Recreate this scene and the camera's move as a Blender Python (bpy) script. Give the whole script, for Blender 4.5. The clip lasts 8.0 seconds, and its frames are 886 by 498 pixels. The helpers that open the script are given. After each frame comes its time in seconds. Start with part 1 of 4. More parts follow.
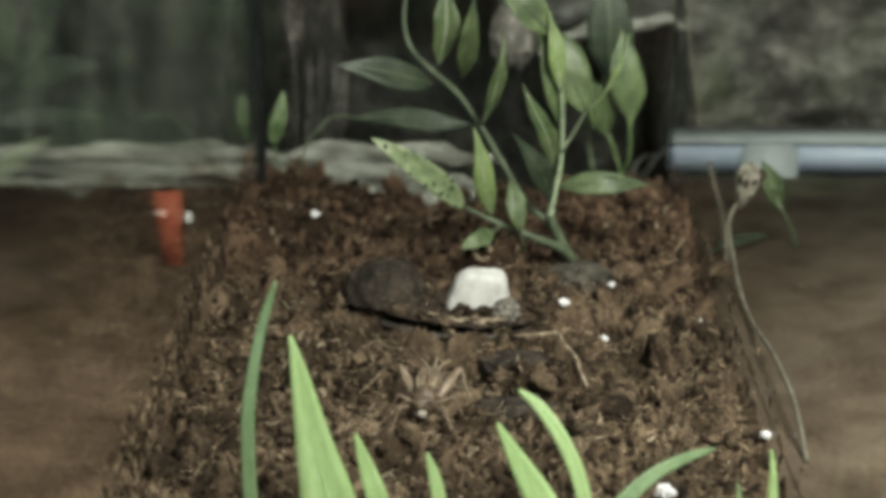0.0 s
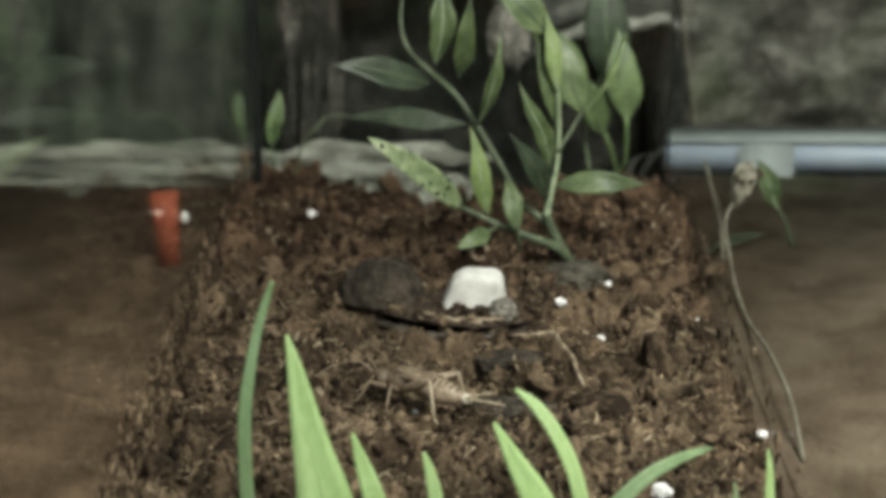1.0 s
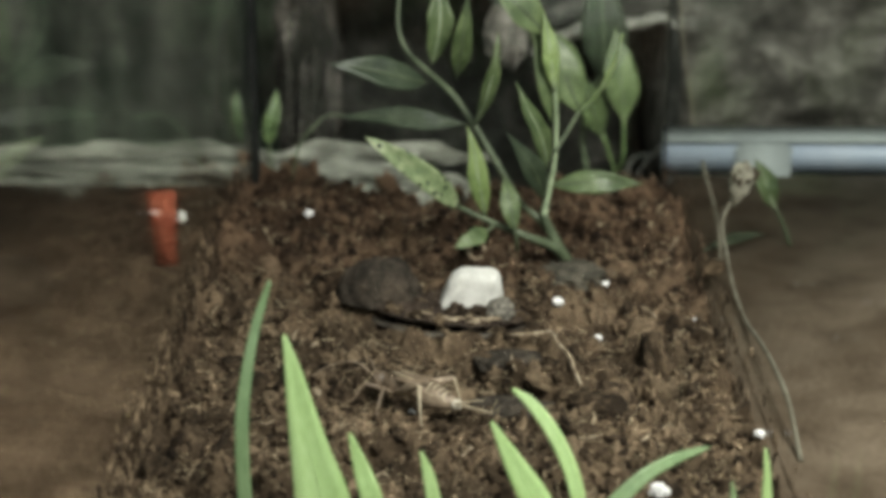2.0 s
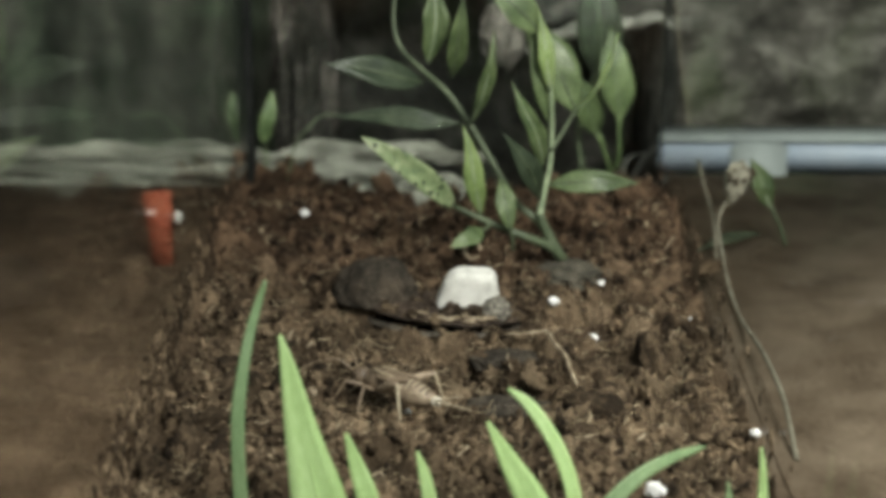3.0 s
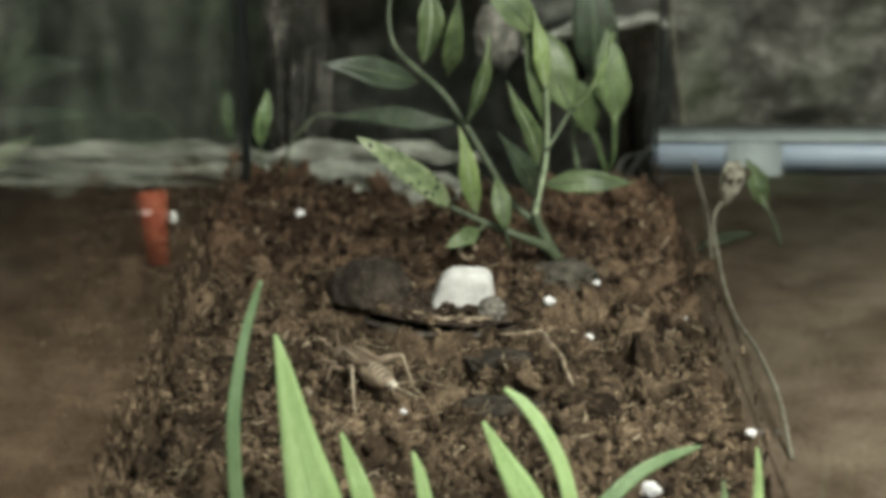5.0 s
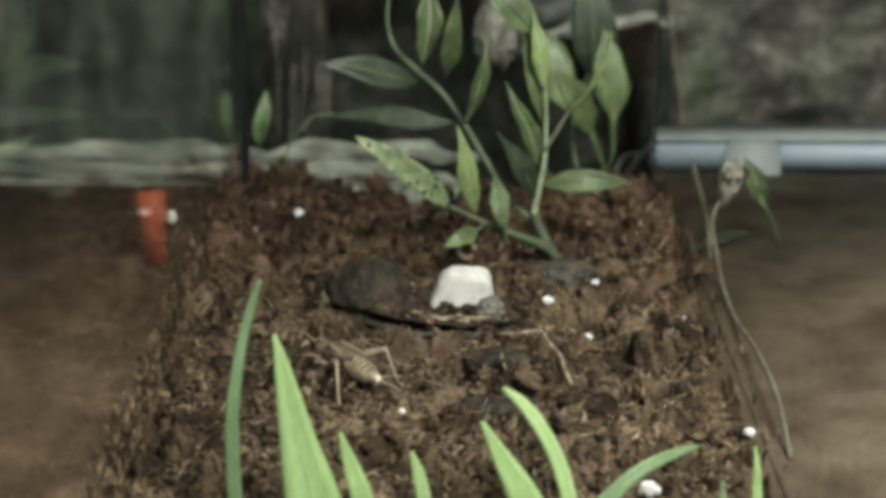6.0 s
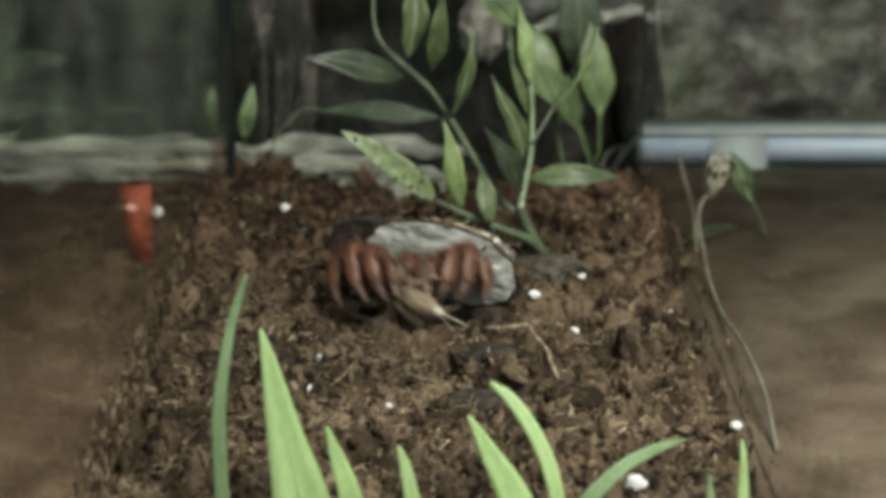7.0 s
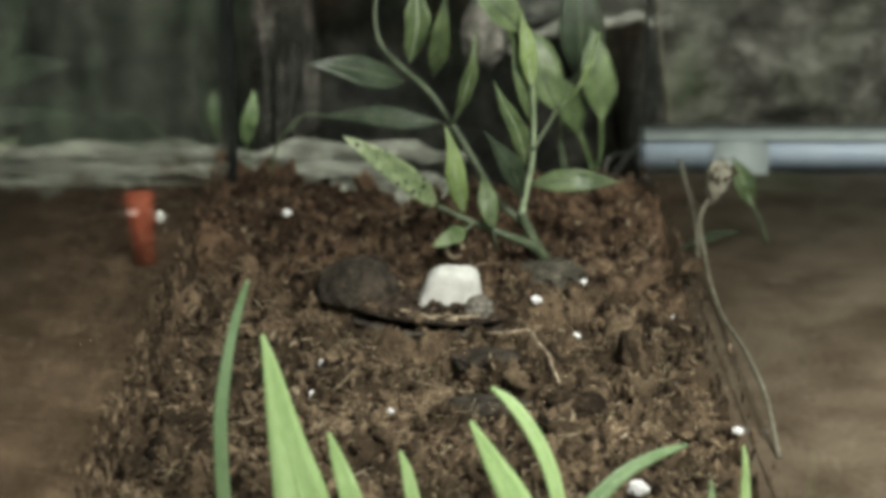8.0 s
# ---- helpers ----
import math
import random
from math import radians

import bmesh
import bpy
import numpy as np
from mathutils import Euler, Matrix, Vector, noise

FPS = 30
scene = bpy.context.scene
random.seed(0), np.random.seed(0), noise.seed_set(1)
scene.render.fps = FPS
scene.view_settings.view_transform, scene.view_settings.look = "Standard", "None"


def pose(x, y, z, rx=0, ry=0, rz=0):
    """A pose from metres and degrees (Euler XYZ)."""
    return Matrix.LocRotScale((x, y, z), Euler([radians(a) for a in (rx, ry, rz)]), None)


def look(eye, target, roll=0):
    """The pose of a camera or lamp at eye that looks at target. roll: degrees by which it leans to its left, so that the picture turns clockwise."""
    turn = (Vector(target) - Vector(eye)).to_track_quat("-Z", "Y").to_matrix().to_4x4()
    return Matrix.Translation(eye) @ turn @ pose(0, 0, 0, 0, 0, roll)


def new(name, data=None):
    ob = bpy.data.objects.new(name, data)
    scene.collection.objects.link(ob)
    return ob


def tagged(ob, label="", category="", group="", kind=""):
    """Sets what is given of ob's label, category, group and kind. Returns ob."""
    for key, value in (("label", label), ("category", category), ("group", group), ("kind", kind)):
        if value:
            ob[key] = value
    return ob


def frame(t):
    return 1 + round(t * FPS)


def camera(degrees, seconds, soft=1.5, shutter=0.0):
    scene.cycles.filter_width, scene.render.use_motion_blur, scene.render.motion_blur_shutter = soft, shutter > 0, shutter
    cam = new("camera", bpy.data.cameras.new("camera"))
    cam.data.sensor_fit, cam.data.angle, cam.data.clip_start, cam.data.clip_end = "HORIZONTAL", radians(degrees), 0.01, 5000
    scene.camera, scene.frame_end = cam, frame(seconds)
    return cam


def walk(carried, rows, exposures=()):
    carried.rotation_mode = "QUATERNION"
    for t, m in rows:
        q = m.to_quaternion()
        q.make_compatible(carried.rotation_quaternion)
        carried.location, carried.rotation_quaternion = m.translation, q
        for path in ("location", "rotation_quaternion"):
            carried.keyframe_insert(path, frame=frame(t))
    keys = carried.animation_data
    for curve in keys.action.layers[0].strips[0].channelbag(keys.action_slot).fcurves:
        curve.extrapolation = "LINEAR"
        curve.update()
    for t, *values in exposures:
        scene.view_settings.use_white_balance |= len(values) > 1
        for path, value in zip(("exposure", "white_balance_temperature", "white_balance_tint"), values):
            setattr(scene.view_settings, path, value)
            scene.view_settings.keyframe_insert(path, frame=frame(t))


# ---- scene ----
# The camera stands still on its stand and turns a little: degrees to the left, degrees down.
cam = camera(27.53, 8.0, soft=4.3, shutter=0.8)
cam.data.dof.use_dof = True
cam.data.dof.focus_distance, cam.data.dof.aperture_fstop = 0.372, 18.0
EYE = Vector((0.0, 0.0, 0.146))


def aim(left, down):
    return pose(EYE.x, EYE.y, EYE.z, 90 - down, 0, left)


walk(cam, [(t, aim(left, down)) for t, left, down in (
    (0.0, 1.000, 18.196), (0.5, 0.938, 18.218), (1.0, 0.887, 18.212), (1.5, 0.859, 18.214),
    (3.0, 0.660, 18.234), (3.5, 0.632, 18.234), (4.0, 0.579, 18.230), (4.5, 0.542, 18.230),
    (6.0, 0.463, 18.250), (6.5, 0.478, 18.252), (6.8, 0.478, 18.252), (6.9, 0.020, 18.335),
    (7.0, 0.010, 18.430), (7.1, 0.270, 18.424), (7.2, 0.225, 18.414), (7.5, 0.105, 18.360),
    (8.0, 0.070, 18.258))])

# ---- light: one lamp hanging over the tank, and the dim room ----
world = bpy.data.worlds.new("room")
scene.world = world
world.use_nodes = True
world.node_tree.nodes["Background"].inputs[0].default_value = (0.50, 0.56, 0.55, 1)
world.node_tree.nodes["Background"].inputs[1].default_value = 0.46
lamp_data = bpy.data.lights.new("ceiling_lamp", "AREA")
lamp_data.shape, lamp_data.size = "DISK", 0.14
lamp_data.energy, lamp_data.color = 2.27, (1.0, 0.99, 0.92)
lamp = new("ceiling_lamp", lamp_data)
lamp.matrix_world = look((0.130, 0.090, 0.33), (0.0, 0.35, 0.0))
tagged(lamp, "round warm white lamp hanging over the tank", "lamp")
scene.view_settings.exposure = 0.0

# ---- materials ----
MM = 0.001


def mat(name, dark, mid, light, size=0.004, rough=0.85, bump=0.3, fine=0.0006, spec=0.25,
        through_light=0.0, islands=0.0, stretch=(1, 1, 1), spots=None, patch=None, far_tint=None):
    """A surface with coarse variation over size metres and grain over fine metres."""
    m = bpy.data.materials.new(name)
    m.use_nodes = True
    nt = m.node_tree
    n, link = nt.nodes, nt.links
    bsdf = n["Principled BSDF"]
    bsdf.inputs["Roughness"].default_value = rough
    bsdf.inputs["Specular IOR Level"].default_value = spec
    co = n.new("ShaderNodeTexCoord")
    mp = n.new("ShaderNodeMapping")
    mp.inputs["Scale"].default_value = stretch
    link.new(co.outputs["Object"], mp.inputs[0])
    big = n.new("ShaderNodeTexNoise")
    big.inputs["Scale"].default_value = 1 / size
    big.inputs["Detail"].default_value = 4
    small = n.new("ShaderNodeTexNoise")
    small.inputs["Scale"].default_value = 1 / fine
    small.inputs["Detail"].default_value = 3
    for tex in (big, small):
        link.new(mp.outputs[0], tex.inputs["Vector"])
    add = n.new("ShaderNodeMath")
    add.operation = "MULTIPLY_ADD"
    link.new(small.outputs["Fac"], add.inputs[0])
    add.inputs[1].default_value = 0.45
    link.new(big.outputs["Fac"], add.inputs[2])
    value = add.outputs[0]
    if islands:
        geo = n.new("ShaderNodeNewGeometry")
        obj = n.new("ShaderNodeObjectInfo")
        both = n.new("ShaderNodeMath")
        both.operation = "ADD"
        link.new(geo.outputs["Random Per Island"], both.inputs[0])
        link.new(obj.outputs["Random"], both.inputs[1])
        wrap = n.new("ShaderNodeMath")
        wrap.operation = "FRACT"
        link.new(both.outputs[0], wrap.inputs[0])
        mix = n.new("ShaderNodeMath")
        mix.operation = "MULTIPLY_ADD"
        link.new(wrap.outputs[0], mix.inputs[0])
        mix.inputs[1].default_value = islands
        link.new(value, mix.inputs[2])
        off = n.new("ShaderNodeMath")
        off.operation = "SUBTRACT"
        link.new(mix.outputs[0], off.inputs[0])
        off.inputs[1].default_value = islands / 2
        value = off.outputs[0]
    ramp = n.new("ShaderNodeValToRGB")
    link.new(value, ramp.inputs[0])
    e = ramp.color_ramp.elements
    e[0].position, e[0].color = 0.45, (*dark, 1)
    e[1].position, e[1].color = 1.0, (*light, 1)
    e.new(0.70).color = (*mid, 1)
    colour = ramp.outputs[0]
    if spots:
        vor = n.new("ShaderNodeTexVoronoi")
        vor.inputs["Scale"].default_value = 1 / spots[0]
        link.new(mp.outputs[0], vor.inputs["Vector"])
        step = n.new("ShaderNodeValToRGB")
        step.color_ramp.elements[0].position, step.color_ramp.elements[0].color = spots[1], (1, 1, 1, 1)
        step.color_ramp.elements[1].position, step.color_ramp.elements[1].color = spots[1] + 0.08, (0, 0, 0, 1)
        link.new(vor.outputs["Distance"], step.inputs[0])
        over = n.new("ShaderNodeMix")
        over.data_type = "RGBA"
        link.new(step.outputs[0], over.inputs["Factor"])
        link.new(colour, over.inputs["A"])
        over.inputs["B"].default_value = (*spots[2], 1)
        colour = over.outputs["Result"]
    if patch:
        wide = n.new("ShaderNodeTexNoise")
        wide.inputs["Scale"].default_value = 1 / patch[0]
        wide.inputs["Detail"].default_value = 3
        link.new(co.outputs["Object"], wide.inputs["Vector"])
        step = n.new("ShaderNodeMapRange")
        step.inputs["From Min"].default_value, step.inputs["From Max"].default_value = 0.42, 0.62
        link.new(wide.outputs["Fac"], step.inputs["Value"])
        tint = n.new("ShaderNodeMix")
        tint.data_type, tint.blend_type = "RGBA", "MULTIPLY"
        link.new(step.outputs[0], tint.inputs["Factor"])
        link.new(colour, tint.inputs["A"])
        tint.inputs["B"].default_value = (*patch[1], 1)
        colour = tint.outputs["Result"]
    if far_tint:  # darker, redder soil beyond an uneven line across the tank
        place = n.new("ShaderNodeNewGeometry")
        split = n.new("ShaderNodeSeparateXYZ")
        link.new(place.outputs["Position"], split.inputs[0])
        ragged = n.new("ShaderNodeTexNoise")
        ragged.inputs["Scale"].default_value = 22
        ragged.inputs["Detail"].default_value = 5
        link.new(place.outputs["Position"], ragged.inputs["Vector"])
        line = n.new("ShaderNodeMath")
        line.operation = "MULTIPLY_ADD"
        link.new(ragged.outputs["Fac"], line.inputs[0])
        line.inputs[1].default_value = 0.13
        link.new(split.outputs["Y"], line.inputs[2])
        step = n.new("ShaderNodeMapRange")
        step.inputs["From Min"].default_value, step.inputs["From Max"].default_value = far_tint[0], far_tint[1]
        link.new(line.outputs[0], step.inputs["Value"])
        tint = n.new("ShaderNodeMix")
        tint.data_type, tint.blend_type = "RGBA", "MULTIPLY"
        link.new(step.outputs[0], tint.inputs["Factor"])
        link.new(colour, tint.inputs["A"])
        tint.inputs["B"].default_value = (*far_tint[2], 1)
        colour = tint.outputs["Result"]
    link.new(colour, bsdf.inputs["Base Color"])
    if bump:
        bp = n.new("ShaderNodeBump")
        bp.inputs["Strength"].default_value = bump
        bp.inputs["Distance"].default_value = fine
        link.new(add.outputs[0], bp.inputs["Height"])
        link.new(bp.outputs[0], bsdf.inputs["Normal"])
    if through_light:
        tr = n.new("ShaderNodeBsdfTranslucent")
        link.new(colour, tr.inputs[0])
        mx = n.new("ShaderNodeMixShader")
        mx.inputs[0].default_value = through_light
        link.new(bsdf.outputs[0], mx.inputs[1])
        link.new(tr.outputs[0], mx.inputs[2])
        link.new(mx.outputs[0], n["Material Output"].inputs[0])
    return m


def glass_mat(name, haze, ior=1.5, tint=(0.93, 0.97, 0.94)):
    m = bpy.data.materials.new(name)
    m.use_nodes = True
    b = m.node_tree.nodes["Principled BSDF"]
    b.inputs["Transmission Weight"].default_value = 1.0
    b.inputs["Roughness"].default_value = haze
    b.inputs["IOR"].default_value = ior
    b.inputs["Base Color"].default_value = (*tint, 1)
    return m


FAR_TINT = (0.44, 0.52, (0.72, 0.63, 0.61))
SOIL = mat("soil", (0.024, 0.0166, 0.0104), (0.083, 0.0586, 0.0360), (0.213, 0.158, 0.099), 0.009, 0.95, 1.0, 0.0009, 0.15, patch=(0.019, (0.46, 0.46, 0.45)), far_tint=FAR_TINT)
CLOD = mat("soil_clod", (0.02, 0.0138, 0.0087), (0.083, 0.0592, 0.0366), (0.219, 0.163, 0.104), 0.004, 0.95, 1.0, 0.0010, 0.15, islands=0.46, patch=(0.019, (0.46, 0.46, 0.45)), far_tint=FAR_TINT)
FIBRE = mat("fibre", (0.05, 0.032, 0.019), (0.12, 0.088, 0.055), (0.36, 0.295, 0.195), 0.003, 0.8, 0.3, 0.0005, 0.2, islands=0.8)
DARK_EARTH = mat("dark_earth", (0.0130, 0.0110, 0.0084), (0.034, 0.0282, 0.0213), (0.080, 0.063, 0.046), 0.004, 0.95, 0.9, 0.0010, 0.15)
DARK_SOIL = mat("dark_soil", (0.014, 0.012, 0.0092), (0.036, 0.0305, 0.0235), (0.085, 0.071, 0.053), 0.003, 0.95, 0.9, 0.0009, 0.15)
CRUST = mat("lid_crust", (0.015, 0.0115, 0.009), (0.042, 0.031, 0.023), (0.105, 0.078, 0.055), 0.003, 0.95, 0.9, 0.0009, 0.15)
SLATE = mat("slate", (0.026, 0.0235, 0.0175), (0.059, 0.0545, 0.041), (0.135, 0.12, 0.09), 0.003, 0.9, 0.8, 0.0008)
PEBBLE = mat("pebble", (0.42, 0.42, 0.38), (0.60, 0.60, 0.55), (0.74, 0.74, 0.69), 0.004, 0.75, 0.35, 0.0005)
PERLITE = mat("perlite", (0.7, 0.7, 0.68), (0.8, 0.8, 0.78), (0.9, 0.9, 0.88), 0.001, 0.4, 0.4, 0.0003, 0.6)
SPECKLED = mat("speckled_stone", (0.03, 0.03, 0.025), (0.12, 0.11, 0.09), (0.36, 0.34, 0.28), 0.0012, 0.8, 0.5, 0.0005)
SILK = mat("silk", (0.10, 0.105, 0.09), (0.28, 0.295, 0.26), (0.66, 0.68, 0.62), 0.006, 0.30, 1.0, 0.0016, 0.7, stretch=(0.5, 1.3, 1))
COLLAR = mat("silk_collar", (0.020, 0.0165, 0.012), (0.045, 0.038, 0.029), (0.13, 0.112, 0.086), 0.004, 0.6, 0.8, 0.0010, 0.4)
BURROW = mat("burrow_lining", (0.010, 0.008, 0.006), (0.020, 0.016, 0.012), (0.042, 0.034, 0.026), 0.005, 0.9, 0.4, 0.001)
GRASS = mat("grass_blade", (0.26, 0.40, 0.14), (0.35, 0.51, 0.21), (0.46, 0.62, 0.30), 0.012, 0.45, 0.15, 0.0006, 0.4, through_light=0.25, stretch=(1, 1, 0.15))
GRASS_DULL = mat("grass_dull", (0.105, 0.18, 0.078), (0.165, 0.255, 0.12), (0.25, 0.35, 0.18), 0.010, 0.5, 0.15, 0.0006, 0.4, through_light=0.2, stretch=(1, 1, 0.15))
LEAF = mat("leaf", (0.054, 0.08624, 0.036), (0.1008, 0.1452, 0.0594), (0.189, 0.2508, 0.1125), 0.006, 0.42, 0.25, 0.0007, 0.45, through_light=0.25)
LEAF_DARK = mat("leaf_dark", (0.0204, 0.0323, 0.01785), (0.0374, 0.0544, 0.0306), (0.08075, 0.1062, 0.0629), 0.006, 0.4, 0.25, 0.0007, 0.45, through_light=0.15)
# Leaf green darkened for the upper rear leaf: its shade is in the colour.
LEAF_SHADED = mat("leaf_shaded", (0.011, 0.018, 0.010), (0.020, 0.030, 0.017), (0.043, 0.058, 0.034), 0.006, 0.5, 0.25, 0.0007, 0.3, through_light=0.1)
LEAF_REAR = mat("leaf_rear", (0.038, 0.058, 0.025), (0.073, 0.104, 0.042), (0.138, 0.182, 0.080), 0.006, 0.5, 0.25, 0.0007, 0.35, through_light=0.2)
LEAF_PALE = mat("leaf_pale", (0.135, 0.20, 0.065), (0.225, 0.315, 0.11), (0.36, 0.46, 0.20), 0.006, 0.42, 0.25, 0.0007, 0.45, through_light=0.3)
LEAF_SPOT = mat("leaf_spotted", (0.1045, 0.154, 0.0735), (0.209, 0.2728, 0.1313), (0.4465, 0.4928, 0.315), 0.0035, 0.45, 0.25, 0.0007, 0.4, through_light=0.2, spots=(0.0026, 0.20, (0.02, 0.03, 0.015)))
STEM = mat("stem", (0.038, 0.054, 0.028), (0.070, 0.092, 0.050), (0.125, 0.155, 0.09), 0.004, 0.5, 0.2, 0.0006, 0.4)
STEM_PALE = mat("stem_pale", (0.125, 0.168, 0.092), (0.225, 0.285, 0.168), (0.41, 0.47, 0.32), 0.004, 0.45, 0.2, 0.0006, 0.5)
STRAW = mat("straw", (0.10, 0.075, 0.045), (0.23, 0.18, 0.12), (0.50, 0.43, 0.31), 0.0022, 0.7, 0.3, 0.0005)
DRIFT = mat("driftwood", (0.034, 0.034, 0.028), (0.135, 0.136, 0.115), (0.37, 0.37, 0.32), 0.005, 0.9, 0.8, 0.0016, stretch=(0.25, 1, 1))
MOTTLED = mat("mottled_stone", (0.028, 0.027, 0.022), (0.100, 0.094, 0.079), (0.30, 0.285, 0.245), 0.013, 0.9, 0.8, 0.003)
PODDED = mat("seed_husk", (0.168, 0.15, 0.114), (0.324, 0.3, 0.234), (0.504, 0.468, 0.372), 0.003, 0.8, 0.4, 0.0006, spots=(0.0013, 0.20, (0.07, 0.06, 0.046)))
DRY = mat("dry_stem", (0.10, 0.088, 0.062), (0.20, 0.18, 0.135), (0.33, 0.31, 0.24), 0.004, 0.7, 0.2, 0.0005)
BARK = mat("bark", (0.016, 0.019, 0.016), (0.062, 0.068, 0.056), (0.23, 0.225, 0.19), 0.009, 0.9, 0.8, 0.0020, 0.2, stretch=(1, 1, 0.22), patch=(0.035, (0.74, 0.93, 0.78)))
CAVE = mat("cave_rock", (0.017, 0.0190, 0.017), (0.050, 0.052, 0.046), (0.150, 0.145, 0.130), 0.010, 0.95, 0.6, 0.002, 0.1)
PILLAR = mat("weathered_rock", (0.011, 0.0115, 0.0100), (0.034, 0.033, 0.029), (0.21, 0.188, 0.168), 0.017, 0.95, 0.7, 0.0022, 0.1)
ROCK_PALE = mat("pale_rock", (0.16, 0.16, 0.14), (0.32, 0.32, 0.28), (0.50, 0.50, 0.44), 0.010, 0.9, 0.5, 0.0012)
ROCK_GREY = mat("grey_rock", (0.030, 0.029, 0.025), (0.085, 0.079, 0.069), (0.20, 0.185, 0.162), 0.005, 0.9, 0.6, 0.001)
SEALANT = mat("sealant", (0.006, 0.007, 0.006), (0.010, 0.011, 0.010), (0.016, 0.017, 0.016), 0.01, 0.4, 0.1, 0.002)
ORANGE = mat("orange_plastic", (0.185, 0.036, 0.019), (0.26, 0.056, 0.030), (0.33, 0.090, 0.050), 0.008, 0.75, 0.2, 0.001, 0.2)
BLUE = mat("blue_plastic", (0.36, 0.43, 0.54), (0.46, 0.54, 0.65), (0.57, 0.63, 0.72), 0.015, 0.4, 0.1, 0.001, 0.4)
WHITE_PLASTIC = mat("white_plastic", (0.29, 0.32, 0.31), (0.37, 0.41, 0.40), (0.46, 0.50, 0.49), 0.008, 0.5, 0.1, 0.001, 0.4)
GREY_BOX = mat("grey_card", (0.055, 0.053, 0.046), (0.085, 0.081, 0.07), (0.13, 0.122, 0.105), 0.02, 0.8, 0.2, 0.001)
BLOCK_BROWN = mat("block_brown", (0.142, 0.104, 0.073), (0.245, 0.184, 0.131), (0.345, 0.267, 0.197), 0.016, 0.9, 0.4, 0.0015, 0.1, patch=(0.03, (0.7, 0.68, 0.66)))
TABLE = mat("table_wood", (0.046, 0.030, 0.020), (0.086, 0.057, 0.038), (0.145, 0.099, 0.068), 0.014, 0.9, 0.4, 0.0015, 0.1, stretch=(1, 0.6, 1), patch=(0.03, (0.7, 0.68, 0.66)))
CR_TAN = mat("cricket_tan", (0.085, 0.060, 0.038), (0.165, 0.122, 0.080), (0.30, 0.235, 0.165), 0.003, 0.5, 0.2, 0.0004, 0.4)
CR_BROWN = mat("cricket_brown", (0.045, 0.031, 0.020), (0.105, 0.076, 0.049), (0.21, 0.160, 0.11), 0.0016, 0.5, 0.3, 0.0004, 0.4)
CR_FLANK = mat("cricket_flank", (0.125, 0.093, 0.061), (0.225, 0.172, 0.118), (0.36, 0.29, 0.21), 0.0022, 0.5, 0.2, 0.0004, 0.4)
CR_PALE = mat("cricket_pale", (0.18, 0.145, 0.095), (0.29, 0.24, 0.16), (0.44, 0.38, 0.27), 0.002, 0.5, 0.2, 0.0004, 0.4)
CR_TIP = mat("cricket_tip", (0.34, 0.29, 0.21), (0.45, 0.40, 0.31), (0.58, 0.54, 0.44), 0.002, 0.5, 0.2, 0.0004, 0.4)
CR_BAR = mat("cricket_bar", (0.04, 0.028, 0.018), (0.075, 0.053, 0.034), (0.12, 0.088, 0.058), 0.002, 0.5, 0.2, 0.0004, 0.4)
CR_DARK = mat("cricket_dark", (0.03, 0.02, 0.012), (0.06, 0.04, 0.024), (0.10, 0.07, 0.045), 0.002, 0.5, 0.2, 0.0004, 0.4)
SP_RED = mat("spider_rust", (0.020, 0.009, 0.006), (0.078, 0.030, 0.016), (0.175, 0.074, 0.039), 0.0030, 0.55, 0.9, 0.0005, 0.3)
SP_DARK = mat("spider_brown", (0.025, 0.015, 0.010), (0.055, 0.030, 0.018), (0.09, 0.05, 0.03), 0.004, 0.5, 0.3, 0.0005, 0.35)
SP_PALE = mat("spider_pale", (0.11, 0.072, 0.048), (0.19, 0.13, 0.09), (0.29, 0.22, 0.16), 0.003, 0.5, 0.2, 0.0005, 0.35)
GLASS = glass_mat("tank_glass", 0.035)
GLASS_LEFT = glass_mat("smeared_plastic", 0.035, 1.16, (0.84, 0.87, 0.82))
GLASS_RIGHT = glass_mat("misted_plastic", 0.04, 1.028)


# ---- builders ----
def mesh_from(name, verts, faces, material, smooth=True):
    me = bpy.data.meshes.new(name)
    me.from_pydata(verts, [], faces)
    me.materials.append(material)
    if smooth:
        me.polygons.foreach_set("use_smooth", np.ones(len(me.polygons), dtype=bool))
    me.update()
    return me


def part(name, bm, material, parent=None, label="", smooth=True):
    """Links a bmesh (or a mesh) as one object under a thing or a part."""
    if isinstance(bm, bpy.types.Mesh):
        me = bm
    else:
        me = bpy.data.meshes.new(name)
        bmesh.ops.recalc_face_normals(bm, faces=bm.faces)
        bm.to_mesh(me)
        bm.free()
        me.materials.append(material)
        if smooth:
            me.polygons.foreach_set("use_smooth", np.ones(len(me.polygons), dtype=bool))
    ob = new(name, me)
    ob.parent = parent
    if label:
        ob["label"] = label
    return ob


def thing(name, label, category, at=(0, 0, 0), group=""):
    ob = new(name)
    ob.empty_display_size = 0.005
    ob.location = at
    return tagged(ob, label, category, group)


def v3(p):
    return Vector(p) * MM


